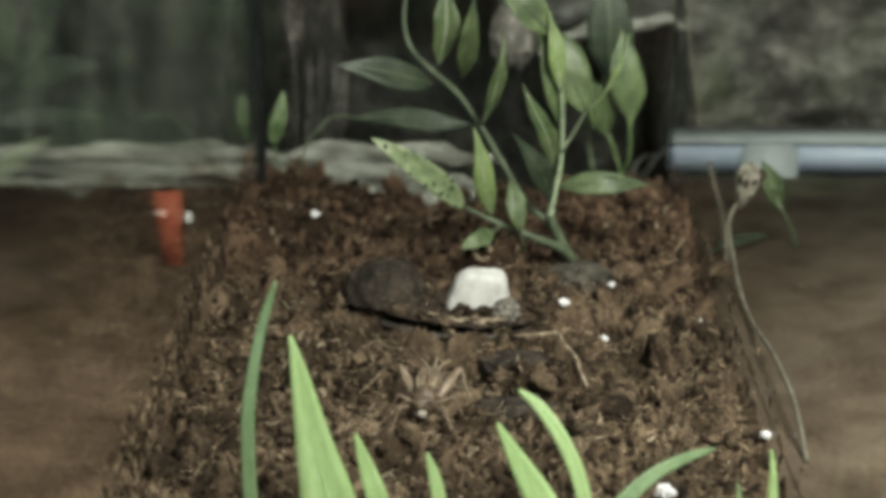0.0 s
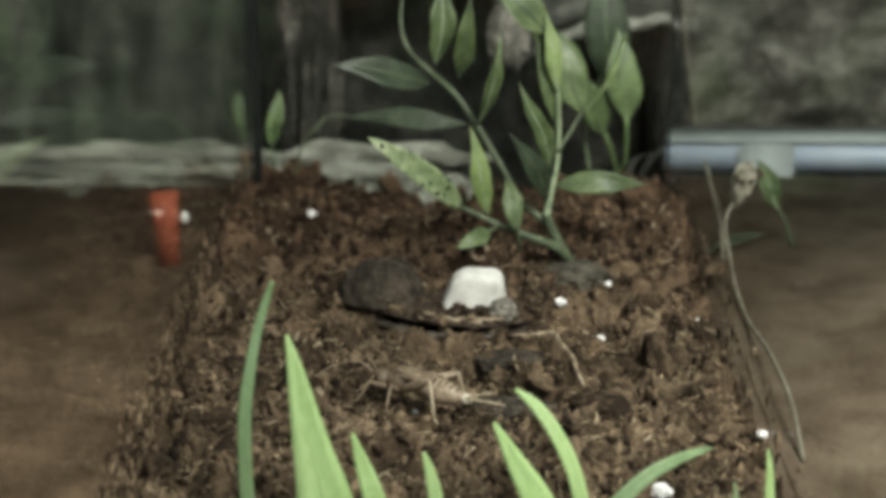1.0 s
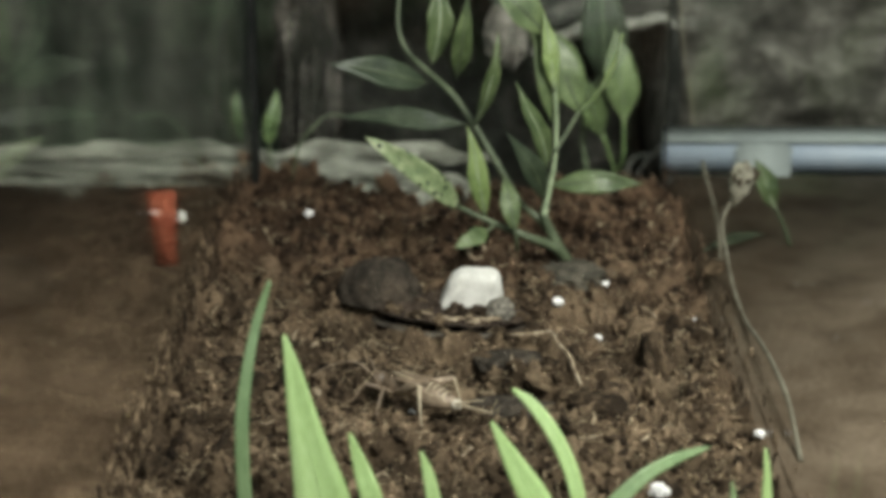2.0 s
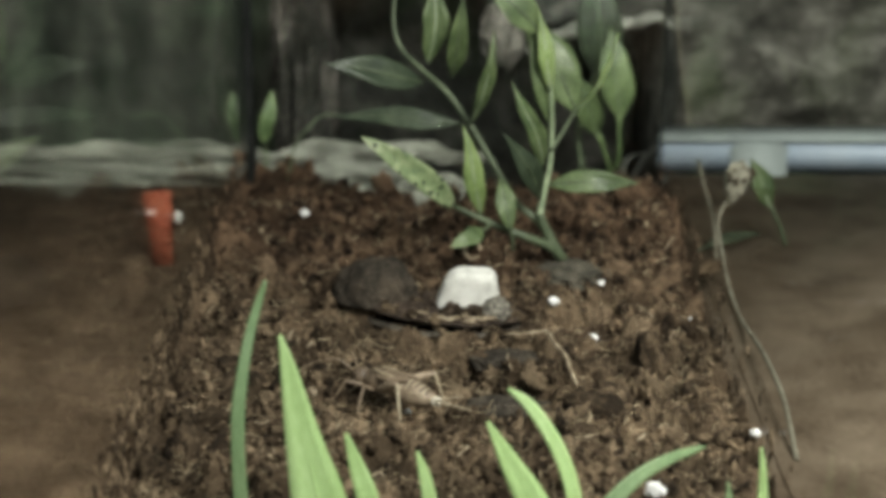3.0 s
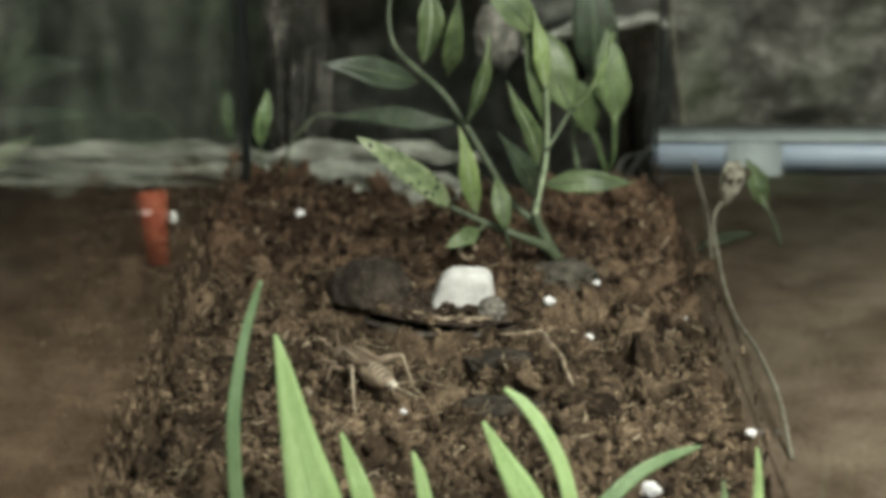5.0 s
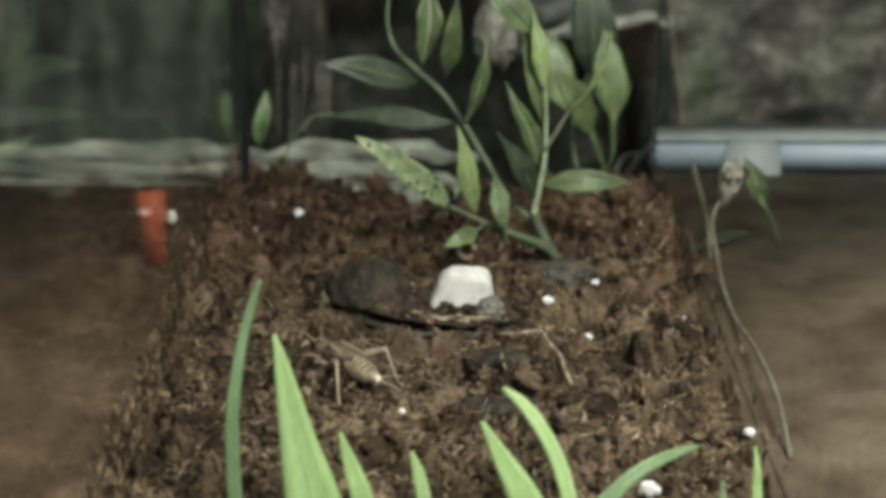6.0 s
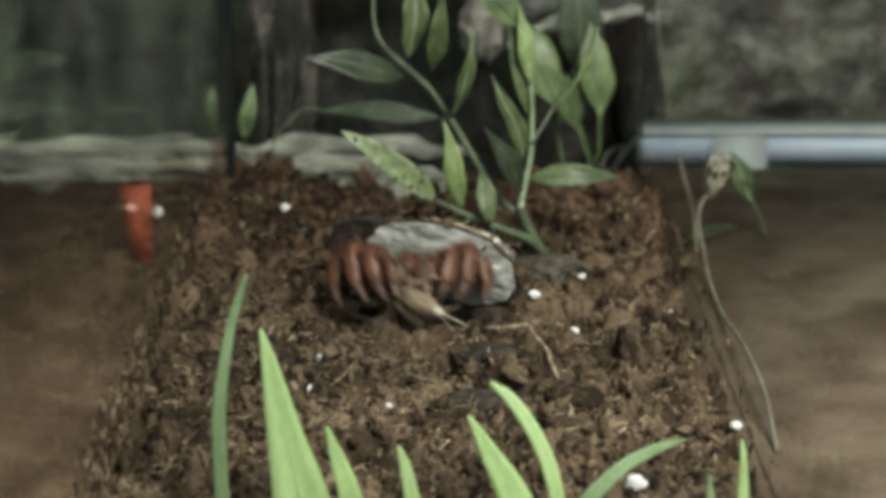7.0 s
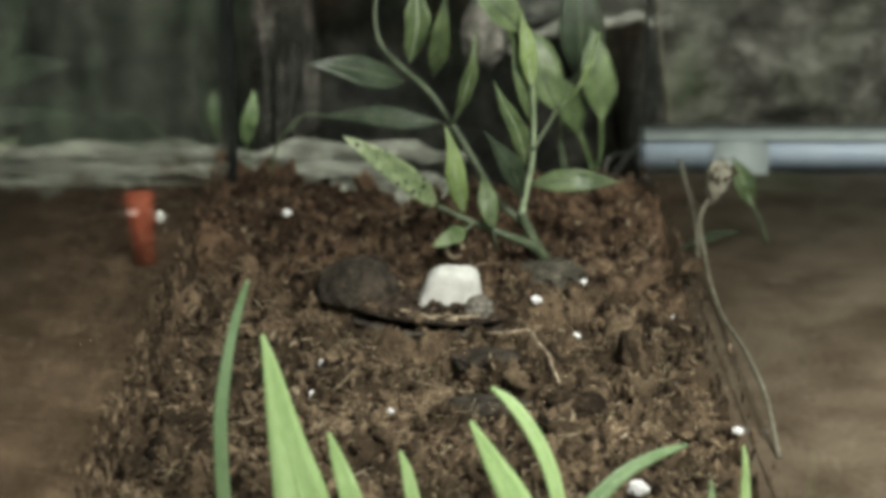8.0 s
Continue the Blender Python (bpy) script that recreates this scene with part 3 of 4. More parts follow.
def outside_things():
    # Both blocks are made up: brown fill for the view past the panes.
    ob = thing("filler_block", "added dark brown block filling the view past the pane", "block")
    part("block", box(-0.24, -0.0672, 0.19, 0.521, BASE, -0.0050, 0.003), TABLE, ob)
    ob = thing("filler_block", "added mid-brown block filling the view past the pane", "block")
    part("block", box(0.0608, 0.24, 0.19, 0.520, BASE, -0.0015, 0.002), BLOCK_BROWN, ob)
    ob = thing("orange_tag", "orange plastic tag with a white corner leaning by the tank", "tag")
    bm = box(-0.0040, 0.0040, -0.0010, 0.0010, 0, 0.0200, 0.0006)
    for v in bm.verts:
        v.co.x *= 0.62 + 17 * v.co.z
    bm.transform(pose(-0.0799, 0.4440, -0.0052, -6, -3, 4))
    part("plate", bm, ORANGE, ob)
    part("clip", blob(0.0011, 0.0010, 0.0018, 0.25, 1, 2, 2, (-0.0753, 0.4425, 0.0086)), PERLITE, ob, "small white clip")
    ob = thing("storage_box", "grey box with a pale blue lid beside the tank", "box")
    part("body", box(0.063, 0.20, 0.527, 0.539, BASE, -0.0024, 0.002), GREY_BOX, ob)
    part("lid", box(0.0612, 0.203, 0.525, 0.541, -0.0022, 0.0068, 0.0012), BLUE, ob, "pale blue plastic lid")
    part("lid_rim", box(0.0612, 0.203, 0.5248, 0.5412, 0.0066, 0.0080, 0.0005), WHITE_PLASTIC, ob, "whitish plastic rim")
    ob = thing("white_tray", "small off-white tray standing before the grey box", "tray")
    part("tray", box(0.0816, 0.0980, 0.5216, 0.5242, BASE, 0.0074, 0.001), WHITE_PLASTIC, ob)
    ob = thing("stone_slab", "rough mottled grey-brown stone slab standing behind the tank", "stone slab")
    verts, faces = [], []
    for j in range(60):
        for i in range(90):
            x, z = 0.071 + 0.24 * i / 89, BASE + 0.18 * j / 59
            q = Vector((x, z, 2.0))
            verts.append((x, 0.586 + 0.010 * noise.noise(q * 40) + 0.006 * noise.noise(q * 110) + 0.003 * noise.noise(q * 300), z))
    faces = [(j * 90 + i, j * 90 + i + 1, j * 90 + i + 91, j * 90 + i + 90) for j in range(59) for i in range(89)]
    me = mesh_from("face", verts, faces, MOTTLED)
    ob = part("face", me, None, ob)
    thick = ob.modifiers.new("thickness", "SOLIDIFY")
    thick.thickness, thick.offset = 0.012, -1
    ob = thing("dry_grass", "thin pale dry grass stem carrying a blotched cream seed pod", "dry grass", group="dry stems beside the tank")
    stem = [(65.5, 318, -1.2), (65.5, 334, 4.4), (65.5, 353.1, 4.7), (65.5, 367.7, 3.5), (65.5, 391.5, 0.5), (65.5, 412.0, 1.6), (65.5, 425.2, 5.9), (65.6, 433.5, 9.2), (66.2, 436.0, 12.0), (67.8, 436.6, 15.0)]
    part("stem", tube([v3(p) for p in stem], [0.00055, 0.0005, 0.00045, 0.0006], 7, 5), DRY, ob)
    bm = blob(0.0036, 0.0030, 0.0058, 0.20, 1.9, 37, 4)
    for v in bm.verts:
        v.co.x *= 0.82 + 55 * v.co.z
    bm.transform(pose(0.0698, 0.4367, 0.0196, 0, 14, 0))
    pod = part("seed_pod", bm, PODDED, ob, "cream dried seed pod with dark blotches")
    rnd = random.Random(9)
    for i in range(9):  # the open mouth's dark pits
        a = 2 * math.pi * i / 9
        part("pit", blob(0.0006, 0.0005, rnd.uniform(0.0006, 0.0011), 0.2, 1.3, i, 2, (0.0708 + 0.0030 * math.cos(a), 0.4343 + 0.0012 * math.sin(a), 0.0226 + 0.0013 * math.sin(a + 0.4))), CR_DARK, pod, "dark pit")
    ob = thing("dry_grass", "short pale dry grass stem leaning by the side pane", "dry grass", group="dry stems beside the tank")
    part("stem", tube([v3(p) for p in ((66, 478.4, 14.0), (66, 467.9, 11.4), (66, 455.7, 9.6), (66, 446.8, 8.0), (66.2, 441, 3.0), (66.4, 440, -1.6))], [0.0005, 0.0006, 0.0006], 7, 5), DRY, ob)
    ob = thing("side_leaf", "broad pale green leaf standing beside the tank", "leaf")
    stalk(ob, [(86.0, 452.0, -1.6), (84.0, 452.0, 4.0), (81.5, 452.0, 9.0)], [0.6, 0.5], STEM)
    add_leaf(ob, (81.5, 452.0, 8.5), (75.8, 453.0, 22.0), 5.5, LEAF, STEM_PALE, bow=0.05)
    ob = thing("dry_grass", "thin pale dry grass stem standing behind the side pane", "dry grass", group="dry stems beside the tank")
    part("stem", tube([v3(p) for p in ((72.0, 546, -45), (71.9, 546, -4), (71.6, 546, 6.0), (70.4, 546, 17.6), (68.1, 546, 28.8), (66.3, 547, 46))], [0.0008, 0.0007, 0.0005], 7, 5), DRY, ob)


# ---- plants ----
def leaf(base, tip, width, fold=0.25, bow=0.10, face=(0.15, -1.0, 0.55), twist=0.0, blunt=0.0):
    """A pointed leaf with a sunk midrib, from its base to its tip."""
    b, t = v3(base), v3(tip)
    ahead = t - b
    length = ahead.length
    ahead.normalize()
    f = Vector(face)
    up = (f - ahead * f.dot(ahead)).normalized()
    up = Matrix.Rotation(twist, 3, ahead) @ up
    side = ahead.cross(up)
    bm = bmesh.new()
    n, m = 14, 6
    top, low = [], []
    for i in range(n + 1):
        s = i / n
        w = width * MM * 0.5 * (math.sin(math.pi * min(1, s ** 0.82)) ** 1.1 if 0 < s < 1 else 0)
        w = w * (1 - blunt) + blunt * width * MM * 0.5 * (max(0, s * (1 - s) * 4) ** 0.42 * (1.05 - 0.55 * s))
        w *= 1 + 0.16 * noise.noise(Vector((s * 4.5, base[0], base[2]))) + 0.07 * noise.noise(Vector((s * 13, base[2], base[0])))
        w = max(w, 0.00025 if i < n else 0.00006)
        c = b + ahead * length * s + up * bow * length * math.sin(math.pi * s)
        c = c + side * length * 0.05 * math.sin(math.pi * s) * noise.noise(Vector((base[0] * 1.7, base[2] * 1.3, s * 1.5)))
        rt, rl = [], []
        for j in range(m + 1):
            k = 2 * j / m - 1
            lift = fold * w * abs(k) * (1 + 0.8 * noise.noise(Vector((s * 3, base[2], k)))) + 0.0007 * noise.noise(Vector((k * 2, s * 6, base[0])))
            p = c + side * w * k + up * lift
            rt.append(bm.verts.new(p + up * 0.00012))
            rl.append(bm.verts.new(p - up * 0.00012))
        top.append(rt)
        low.append(rl)
    for i in range(n):
        for j in range(m):
            bm.faces.new((top[i][j], top[i][j + 1], top[i + 1][j + 1], top[i + 1][j]))
            bm.faces.new((low[i][j], low[i + 1][j], low[i + 1][j + 1], low[i][j + 1]))
        for j in (0, m):
            bm.faces.new((top[i][j], top[i + 1][j], low[i + 1][j], low[i][j]))
    for i in (0, n):
        for j in range(m):
            bm.faces.new((top[i][j], low[i][j], low[i][j + 1], top[i][j + 1]))
    rib = [b + ahead * length * s + up * (bow * length * math.sin(math.pi * s) + 0.00012)
           + side * length * 0.05 * math.sin(math.pi * s) * noise.noise(Vector((base[0] * 1.7, base[2] * 1.3, s * 1.5))) for s in (0, 0.25, 0.5, 0.75, 0.95)]
    return bm, rib


def add_leaf(parent, base, tip, width, material, rib_material=None, **shape):
    bm, rib = leaf(base, tip, width, **shape)
    ob = part("leaf", bm, material, parent)
    if rib_material:
        part("midrib", tube(rib, [0.00035, 0.0003, 0.00012], 6, 3), rib_material, ob)
    return ob


def stalk(parent, pts, radii, material, name="stem"):
    return part(name, tube([v3(p) for p in pts], [r * MM for r in radii], 9, 5), material, parent)


def main_plant():
    ob = thing("plant", "green leafy plant with arching stems rooted in the soil", "plant")
    stalk(ob, [(26.4, 433, -2), (22.8, 430, 4.4), (15.2, 427, 8.7), (6.8, 428, 11.8), (-2.1, 430, 15.5)], [1.4, 1.2, 0.9, 0.6], STEM)
    stalk(ob, [(27, 434, -2), (19.2, 436, 9.3), (13.5, 438, 14.1), (9.7, 440, 20.0), (3.0, 443, 30.9), (-3.5, 446, 40.0), (-9.5, 450, 44.7),
               (-15.8, 454, 50.1), (-17.9, 457, 56.8), (-17.2, 460, 66)], [1.2, 0.9, 0.85, 0.8, 0.65, 0.45], STEM)
    stalk(ob, [(26.5, 434, -2), (23.0, 434, 4.0), (20.2, 434, 9.6), (19.3, 434.2, 12.4)], [1.6, 1.3, 1.05], STEM)
    stalk(ob, [(19.4, 434.1, 11.6), (19.6, 434.8, 14.0), (20.5, 436, 18.2), (21.8, 437, 24.8), (22.1, 438, 33.2), (21.6, 438, 42.8), (19.9, 440, 53.7), (15.8, 444, 66)],
          [1.0, 0.85, 0.72, 0.65, 0.6, 0.5], STEM_PALE)
    stalk(ob, [(21.7, 437, 27.7), (25.0, 439, 32.5), (28.0, 440, 37.6)], [0.65, 0.45], STEM)
    stalk(ob, [(6.8, 428, 11.6), (5.8, 426.5, 11), (4.9, 425, 10.8)], [0.6, 0.4], STEM)
    stalk(ob, [(12.4, 427, 5.3), (12.3, 425, 8), (11.8, 424, 11.1)], [0.6, 0.4], STEM)
    add_leaf(ob, (-2.1, 430, 15.5), (-24.6, 420, 36.0), 7.6, LEAF_SPOT, None, blunt=0.8)
    add_leaf(ob, (4.9, 425, 10.8), (-3.0, 418, 8.6), 5.2, LEAF, None, blunt=0.6)
    add_leaf(ob, (4.5, 431, 12.9), (-0.1, 430, 36.3), 5.3, LEAF_PALE, STEM_PALE)
    add_leaf(ob, (11.8, 424, 11.1), (9.0, 430, 23.6), 5.0, LEAF, STEM)
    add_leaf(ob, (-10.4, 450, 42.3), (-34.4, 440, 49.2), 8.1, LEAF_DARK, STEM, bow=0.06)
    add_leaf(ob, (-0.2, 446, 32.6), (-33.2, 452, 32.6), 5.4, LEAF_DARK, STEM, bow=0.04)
    add_leaf(ob, (-9.0, 451, 47.0), (-6.7, 455, 69), 6.6, LEAF, STEM_PALE)
    add_leaf(ob, (-3.0, 446, 44.5), (0.0, 440, 66.5), 5.2, LEAF, STEM)
    add_leaf(ob, (1.8, 441, 34.0), (7.3, 432, 59.2), 4.3, LEAF, STEM_PALE, twist=0.5)
    add_leaf(ob, (20.0, 437, 24.0), (11.7, 428, 47.7), 5.0, LEAF, STEM_PALE)
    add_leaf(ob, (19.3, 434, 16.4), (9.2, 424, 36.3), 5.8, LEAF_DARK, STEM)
    add_leaf(ob, (21.2, 439, 34.6), (16.5, 444, 59.5), 5.6, LEAF, None)
    add_leaf(ob, (21.5, 437, 43.3), (18.4, 440, 63.0), 4.2, LEAF_PALE, STEM_PALE)
    add_leaf(ob, (28.6, 444, 35.9), (14.6, 452, 59.8), 11.0, LEAF, STEM)
    add_leaf(ob, (28.0, 440, 37.6), (37.7, 436, 58.0), 1.7, LEAF_PALE, STEM_PALE, twist=0.9)
    add_leaf(ob, (21.2, 437, 19.2), (44.2, 436, 19.9), 6.0, LEAF, STEM, bow=0.05)
    add_leaf(ob, (19.5, 441, 56.4), (4.5, 440, 69.5), 7.8, LEAF, STEM)
    part("root_lump", blob(0.0088, 0.0080, 0.0026, 0.30, 2.6, 12, 5, (0.0262, 0.4230, -0.0002), grit=0.5), SLATE, ob, "dark grey earth lump round the roots")


def rear_plants():
    ob = thing("rear_plant", "broad-leaved green plant standing behind the tank", "plant")
    root = (45.3, 527.1, -45.0)
    stalk(ob, [root, (44.9, 526.0, -6.5), (46.4, 522.7, 3.5), (46.0, 519.4, 16.9)], [0.7, 0.6, 0.8], LEAF)
    stalk(ob, [root, (44.3, 526.0, -5.4), (42.4, 524.9, 4.0), (39.9, 523.8, 10.6)], [0.7, 0.6, 0.8], LEAF)
    stalk(ob, [root, (37.6, 528.2, -8.7), (34.7, 530.4, 10.6), (39.7, 528.2, 28.4)], [0.9, 0.7, 0.7], STEM)
    add_leaf(ob, (39.7, 528.2, 26.2), (38.8, 532.6, 59.8), 14.1, LEAF_SHADED, STEM, fold=0.12)
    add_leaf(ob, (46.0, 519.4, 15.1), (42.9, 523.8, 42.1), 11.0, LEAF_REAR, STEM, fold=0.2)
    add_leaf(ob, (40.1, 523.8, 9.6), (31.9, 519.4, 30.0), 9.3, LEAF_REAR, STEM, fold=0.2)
    stalk(ob, [root, (48.6, 535.9, -5.4), (57.5, 543.7, -1.0)], [0.8, 0.5], CAVE, "twig")
    stalk(ob, [root, (50.8, 534.8, -9.8), (59.7, 541.5, 2.3)], [0.8, 0.5], CAVE, "twig")
    ob = thing("seedling", "small upright yellow-green seedling leaf by the corner seam", "plant")
    stalk(ob, [(-58.5, 526.8, -45.0), (-59.4, 526.8, -0.6), (-59.8, 525.7, 7.3)], [0.5, 0.4], STEM)
    add_leaf(ob, (-59.8, 525.7, 6.2), (-56.9, 527.8, 22.6), 5.6, LEAF, None, blunt=0.5)
    # Added leaf: stands in for a green reflection in the side pane.
    ob = thing("side_leaf", "added narrow dark green leaf imitating a reflection in the pane", "leaf")
    add_leaf(ob, (62.4, 445.5, -1.0), (80.5, 458.5, -0.6), 3.6, LEAF_DARK, None, bow=0.05, face=(0.0, -0.5, 1.0))
    ob = thing("bent_twig", "thin pale bent twig at the back pane", "twig")
    stalk(ob, [(-51, 499, -1), (-48, 498, 12.4), (-43.8, 498, 18.1), (-39.5, 499, 21.5), (-31.8, 498, 21.0)], [0.35, 0.45, 0.5, 0.5], STEM)


def blade(name_label, pts, material, crease=0.18):
    """A grass blade: points and widths in millimetres from root to tip."""
    ob = thing("grass_blade", name_label, "grass blade", group="grass blades at the front of the tank")
    path = smooth_path([v3(p[:3]) for p in pts], 6)
    widths = smooth_path([(p[3], 0, 0) for p in pts], 6)
    bm = bmesh.new()
    rows = []
    for i, c in enumerate(path):
        ahead = (path[min(i + 1, len(path) - 1)] - path[max(i - 1, 0)]).normalized()
        face = Vector((0.1, -1, 0.35))
        up = (face - ahead * face.dot(ahead)).normalized()
        side = ahead.cross(up)
        w = max(widths[i].x, 0.3) * MM / 2
        rows.append([bm.verts.new(c + side * w * k + up * (crease * w * abs(k) + d))
                     for k, d in ((-1, 0.00010), (-0.5, 0.00014), (0, 0.00018), (0.5, 0.00014), (1, 0.00010), (1, -0.0001), (0, -0.00018), (-1, -0.0001))])
    for a, b in zip(rows, rows[1:]):
        for k in range(8):
            bm.faces.new((a[k], a[(k + 1) % 8], b[(k + 1) % 8], b[k]))
    bm.faces.new(rows[0][::-1])
    bm.faces.new(rows[-1])
    part("blade", bm, material, ob)
    face = Vector((0.1, -1, 0.35)).normalized()
    rib = [v3(p[:3]) + face * 0.00016 for p in pts]
    rib[-1] = rib[-2] + (rib[-1] - rib[-2]) * 0.85
    part("midrib", tube(rib, [pts[0][3] * MM * 0.05, pts[-2][3] * MM * 0.04, 0.0001], 6, 5), material, ob)


def grass():
    blade("tall thin dull green grass blade rooted in the soil", [(-37.7, 281.2, -0.8, 2.7), (-38.1, 282.1, 7.4, 2.5), (-38.4, 283.1, 15.5, 2.35), (-38.3, 284.9, 23.2, 2.3),
          (-37.4, 287.7, 30.4, 1.9), (-36.4, 290.4, 35.6, 1.65), (-35.1, 292.3, 40.0, 1.35), (-33.9, 293.2, 43.6, 0.7)], GRASS_DULL)
    blade("broad bright green pointed grass blade", [(-23.4, 277.5, 1.2, 10.6), (-24.5, 279.4, 8.9, 9.4), (-26.4, 281.2, 16.5, 6.9), (-28.1, 283.1, 24.0, 4.7),
          (-29.5, 284.9, 30.5, 2.8), (-31.0, 286.8, 36.1, 0.6)], GRASS)
    blade("short bright green pointed grass blade", [(-14.9, 277.5, 1.3, 4.5), (-16.0, 278.4, 9.4, 3.8), (-17.8, 280.3, 14.4, 2.8), (-19.8, 282.1, 20.1, 0.6)], GRASS)
    blade("short bright green pointed grass blade", [(-4.3, 276.6, 1.9, 3.4), (-5.5, 277.5, 9.9, 2.5), (-6.4, 278.4, 14.3, 1.9), (-7.6, 279.4, 17.9, 0.5)], GRASS)
    blade("bright green pointed grass blade", [(14.5, 276.6, 2.1, 7.2), (11.6, 278.4, 9.7, 5.3), (8.1, 280.3, 15.6, 3.4), (4.3, 282.1, 22.3, 0.6)], GRASS)
    blade("narrow green grass blade bending over", [(20.4, 279.4, 0.7, 2.5), (19.2, 280.3, 8.8, 2.6), (17.4, 282.1, 14.8, 2.6), (14.4, 284.0, 20.3, 2.4),
          (11.1, 285.8, 24.2, 1.9), (7.9, 286.8, 26.4, 0.6)], GRASS)
    blade("green grass blade bent low to the soil", [(21.7, 278.4, 4.4, 2.7), (26.1, 280.3, 8.9, 2.8), (31.0, 283.1, 12.3, 2.4), (36.1, 285.8, 14.0, 1.9),
          (39.7, 287.7, 14.5, 1.3), (42.3, 288.6, 14.9, 0.4)], GRASS_DULL)
    blade("tiny green grass blade", [(46.0, 277.5, 1.9, 1.9), (45.2, 277.5, 9.4, 1.4), (45.0, 277.5, 11.7, 0.8), (44.8, 277.5, 13.5, 0.4)], GRASS_DULL)
    blade("short thin green grass blade by the side pane", [(51.8, 280.3, 0.5, 2.0), (51.4, 281.2, 9.7, 1.7), (51.2, 281.2, 14.2, 1.1), (50.9, 282.1, 17.7, 0.4)], GRASS)


# ---- the burrow's lid with its pebble ----
def lid():
    hinge = LID_AT + Matrix.Rotation(radians(LID_TURN), 3, "Z") @ Vector((0, LID_RY, 0)) + Vector((0, 0, 0.0010))
    ob = thing("burrow_lid", "soil-covered trapdoor lid carrying a white pebble and dark earth lump", "trapdoor", hinge)

    def top(x, y):
        e = min(1.0, math.sqrt((x / LID_RX) ** 2 + (y / LID_RY) ** 2))
        h = 0.0018 * math.sqrt(max(0.0, 1 - e ** 3)) + 0.0007
        p = Vector((x, y, 0)) * 1000
        h += (0.0010 * noise.noise(p * 0.30) + 0.0008 * noise.noise(p * 0.8) + 0.0005 * noise.noise(p * 1.7)) * (1 if e < 0.98 else 0.4)
        return h
    bm = bmesh.new()
    rings_t, rings_b = [], []
    n = 120
    for r in [0.04 * i for i in range(1, 26)]:
        t, b = [], []
        for i in range(n):
            a = 2 * math.pi * i / n
            wob = 1 + 0.05 * noise.noise(Vector((math.cos(a) * 2, math.sin(a) * 2, 3))) + 0.03 * noise.noise(Vector((math.cos(a) * 7, math.sin(a) * 7, 5)))
            if math.sin(a) > 0:  # broad straight hinge side
                wob *= (abs(math.cos(a)) ** 3.2 + math.sin(a) ** 3.2) ** (-1 / 3.2)
            x, y = LID_RX * r * wob * math.cos(a), LID_RY * r * wob * math.sin(a)
            t.append(bm.verts.new((x, y - LID_RY, top(x, y))))
            b.append((x * 0.95, y * 0.95 - LID_RY, -0.0012 + 0.0016 * r * r + 0.0007 * noise.noise(Vector((x * 200, y * 240, 2))) + 0.0003 * noise.noise(Vector((x * 500, y * 900, 5)))))
        rings_t.append(t)
        rings_b.append(b)
    for a, b in zip(rings_t, rings_t[1:]):
        for s in range(n):
            bm.faces.new((a[s], b[s], b[(s + 1) % n], a[(s + 1) % n]))
    bm.faces.new(rings_t[0])
    rim = [bm.verts.new(Vector(p) + Vector((0, 0, 0.0003))) for p in rings_b[-1]]
    for s in range(n):
        bm.faces.new((rings_t[-1][s], rim[s], rim[(s + 1) % n], rings_t[-1][(s + 1) % n]))
    bm.faces.new(rim[::-1])
    part("crust", bm, CRUST, ob, "dark earth crust")
    bm = bmesh.new()
    rb = [[bm.verts.new(p) for p in ring] for ring in rings_b]
    for a, b in zip(rb, rb[1:]):
        for s in range(n):
            bm.faces.new((a[s], a[(s + 1) % n], b[(s + 1) % n], b[s]))
    bm.faces.new(rb[0][::-1])
    part("silk_lining", bm, SILK, ob, "pale grey silk underside")
    # the pebble: a worn block, broader at its foot
    bm = bmesh.new()
    bmesh.ops.create_icosphere(bm, subdivisions=4, radius=1)
    for v in bm.verts:
        d = (abs(v.co.x) ** 5 + abs(v.co.y) ** 5 + abs(v.co.z) ** 5) ** -0.2
        q = v.co * d
        k = 0.93 - 0.19 * q.z
        v.co = Vector((q.x * 0.0071 * k + 0.0004 * q.z, q.y * 0.0042 * k, q.z * 0.0056 * (1 + 0.03 * q.x)))
        v.co += v.co.normalized() * (0.0003 * noise.noise(v.co * 260) + 0.00025 * noise.noise(v.co * 900))
    bm.transform(pose(0.0063, -LID_RY - 0.0004, 0.0060, 12, 1, 12))
    part("pebble", bm, PEBBLE, ob, "smooth off-white pebble")
    part("chip", blob(0.0034, 0.0024, 0.0028, 0.35, 1.5, 21, 3, (0.0136, -LID_RY - 0.0040, 0.0032)), SPECKLED, ob, "speckled black and white stone chip")
    rng = np.random.default_rng(8)
    for i in range(170):
        a, r = rng.uniform(0, 6.28), math.sqrt(rng.uniform(0.02, 1.02))
        x, y = LID_RX * r * math.cos(a), LID_RY * r * math.sin(a)
        s = 0.10 + 0.42 * rng.random() ** 3
        o = part("crumb", CLODS[i % len(CLODS)], None, ob)
        o.matrix_basis = pose(x, y - LID_RY, top(x, y) + s * 0.0006, *rng.uniform(0, 360, 3)) @ Matrix.Scale(s, 4)
    lump = blob(0.0103, 0.0082, 0.0106, 0.11, 1.6, 23, 5)
    for v in lump.verts:
        v.co.z = max(v.co.z, 0.0009)
    lump.transform(Matrix.Rotation(radians(-LID_TURN), 4, "Z") @ Matrix.Translation(Vector((-0.0203, 0.3985, 0.0010)) - hinge))
    part("earth_lump", lump, DARK_EARTH, ob, "smooth dark grey lump of earth")
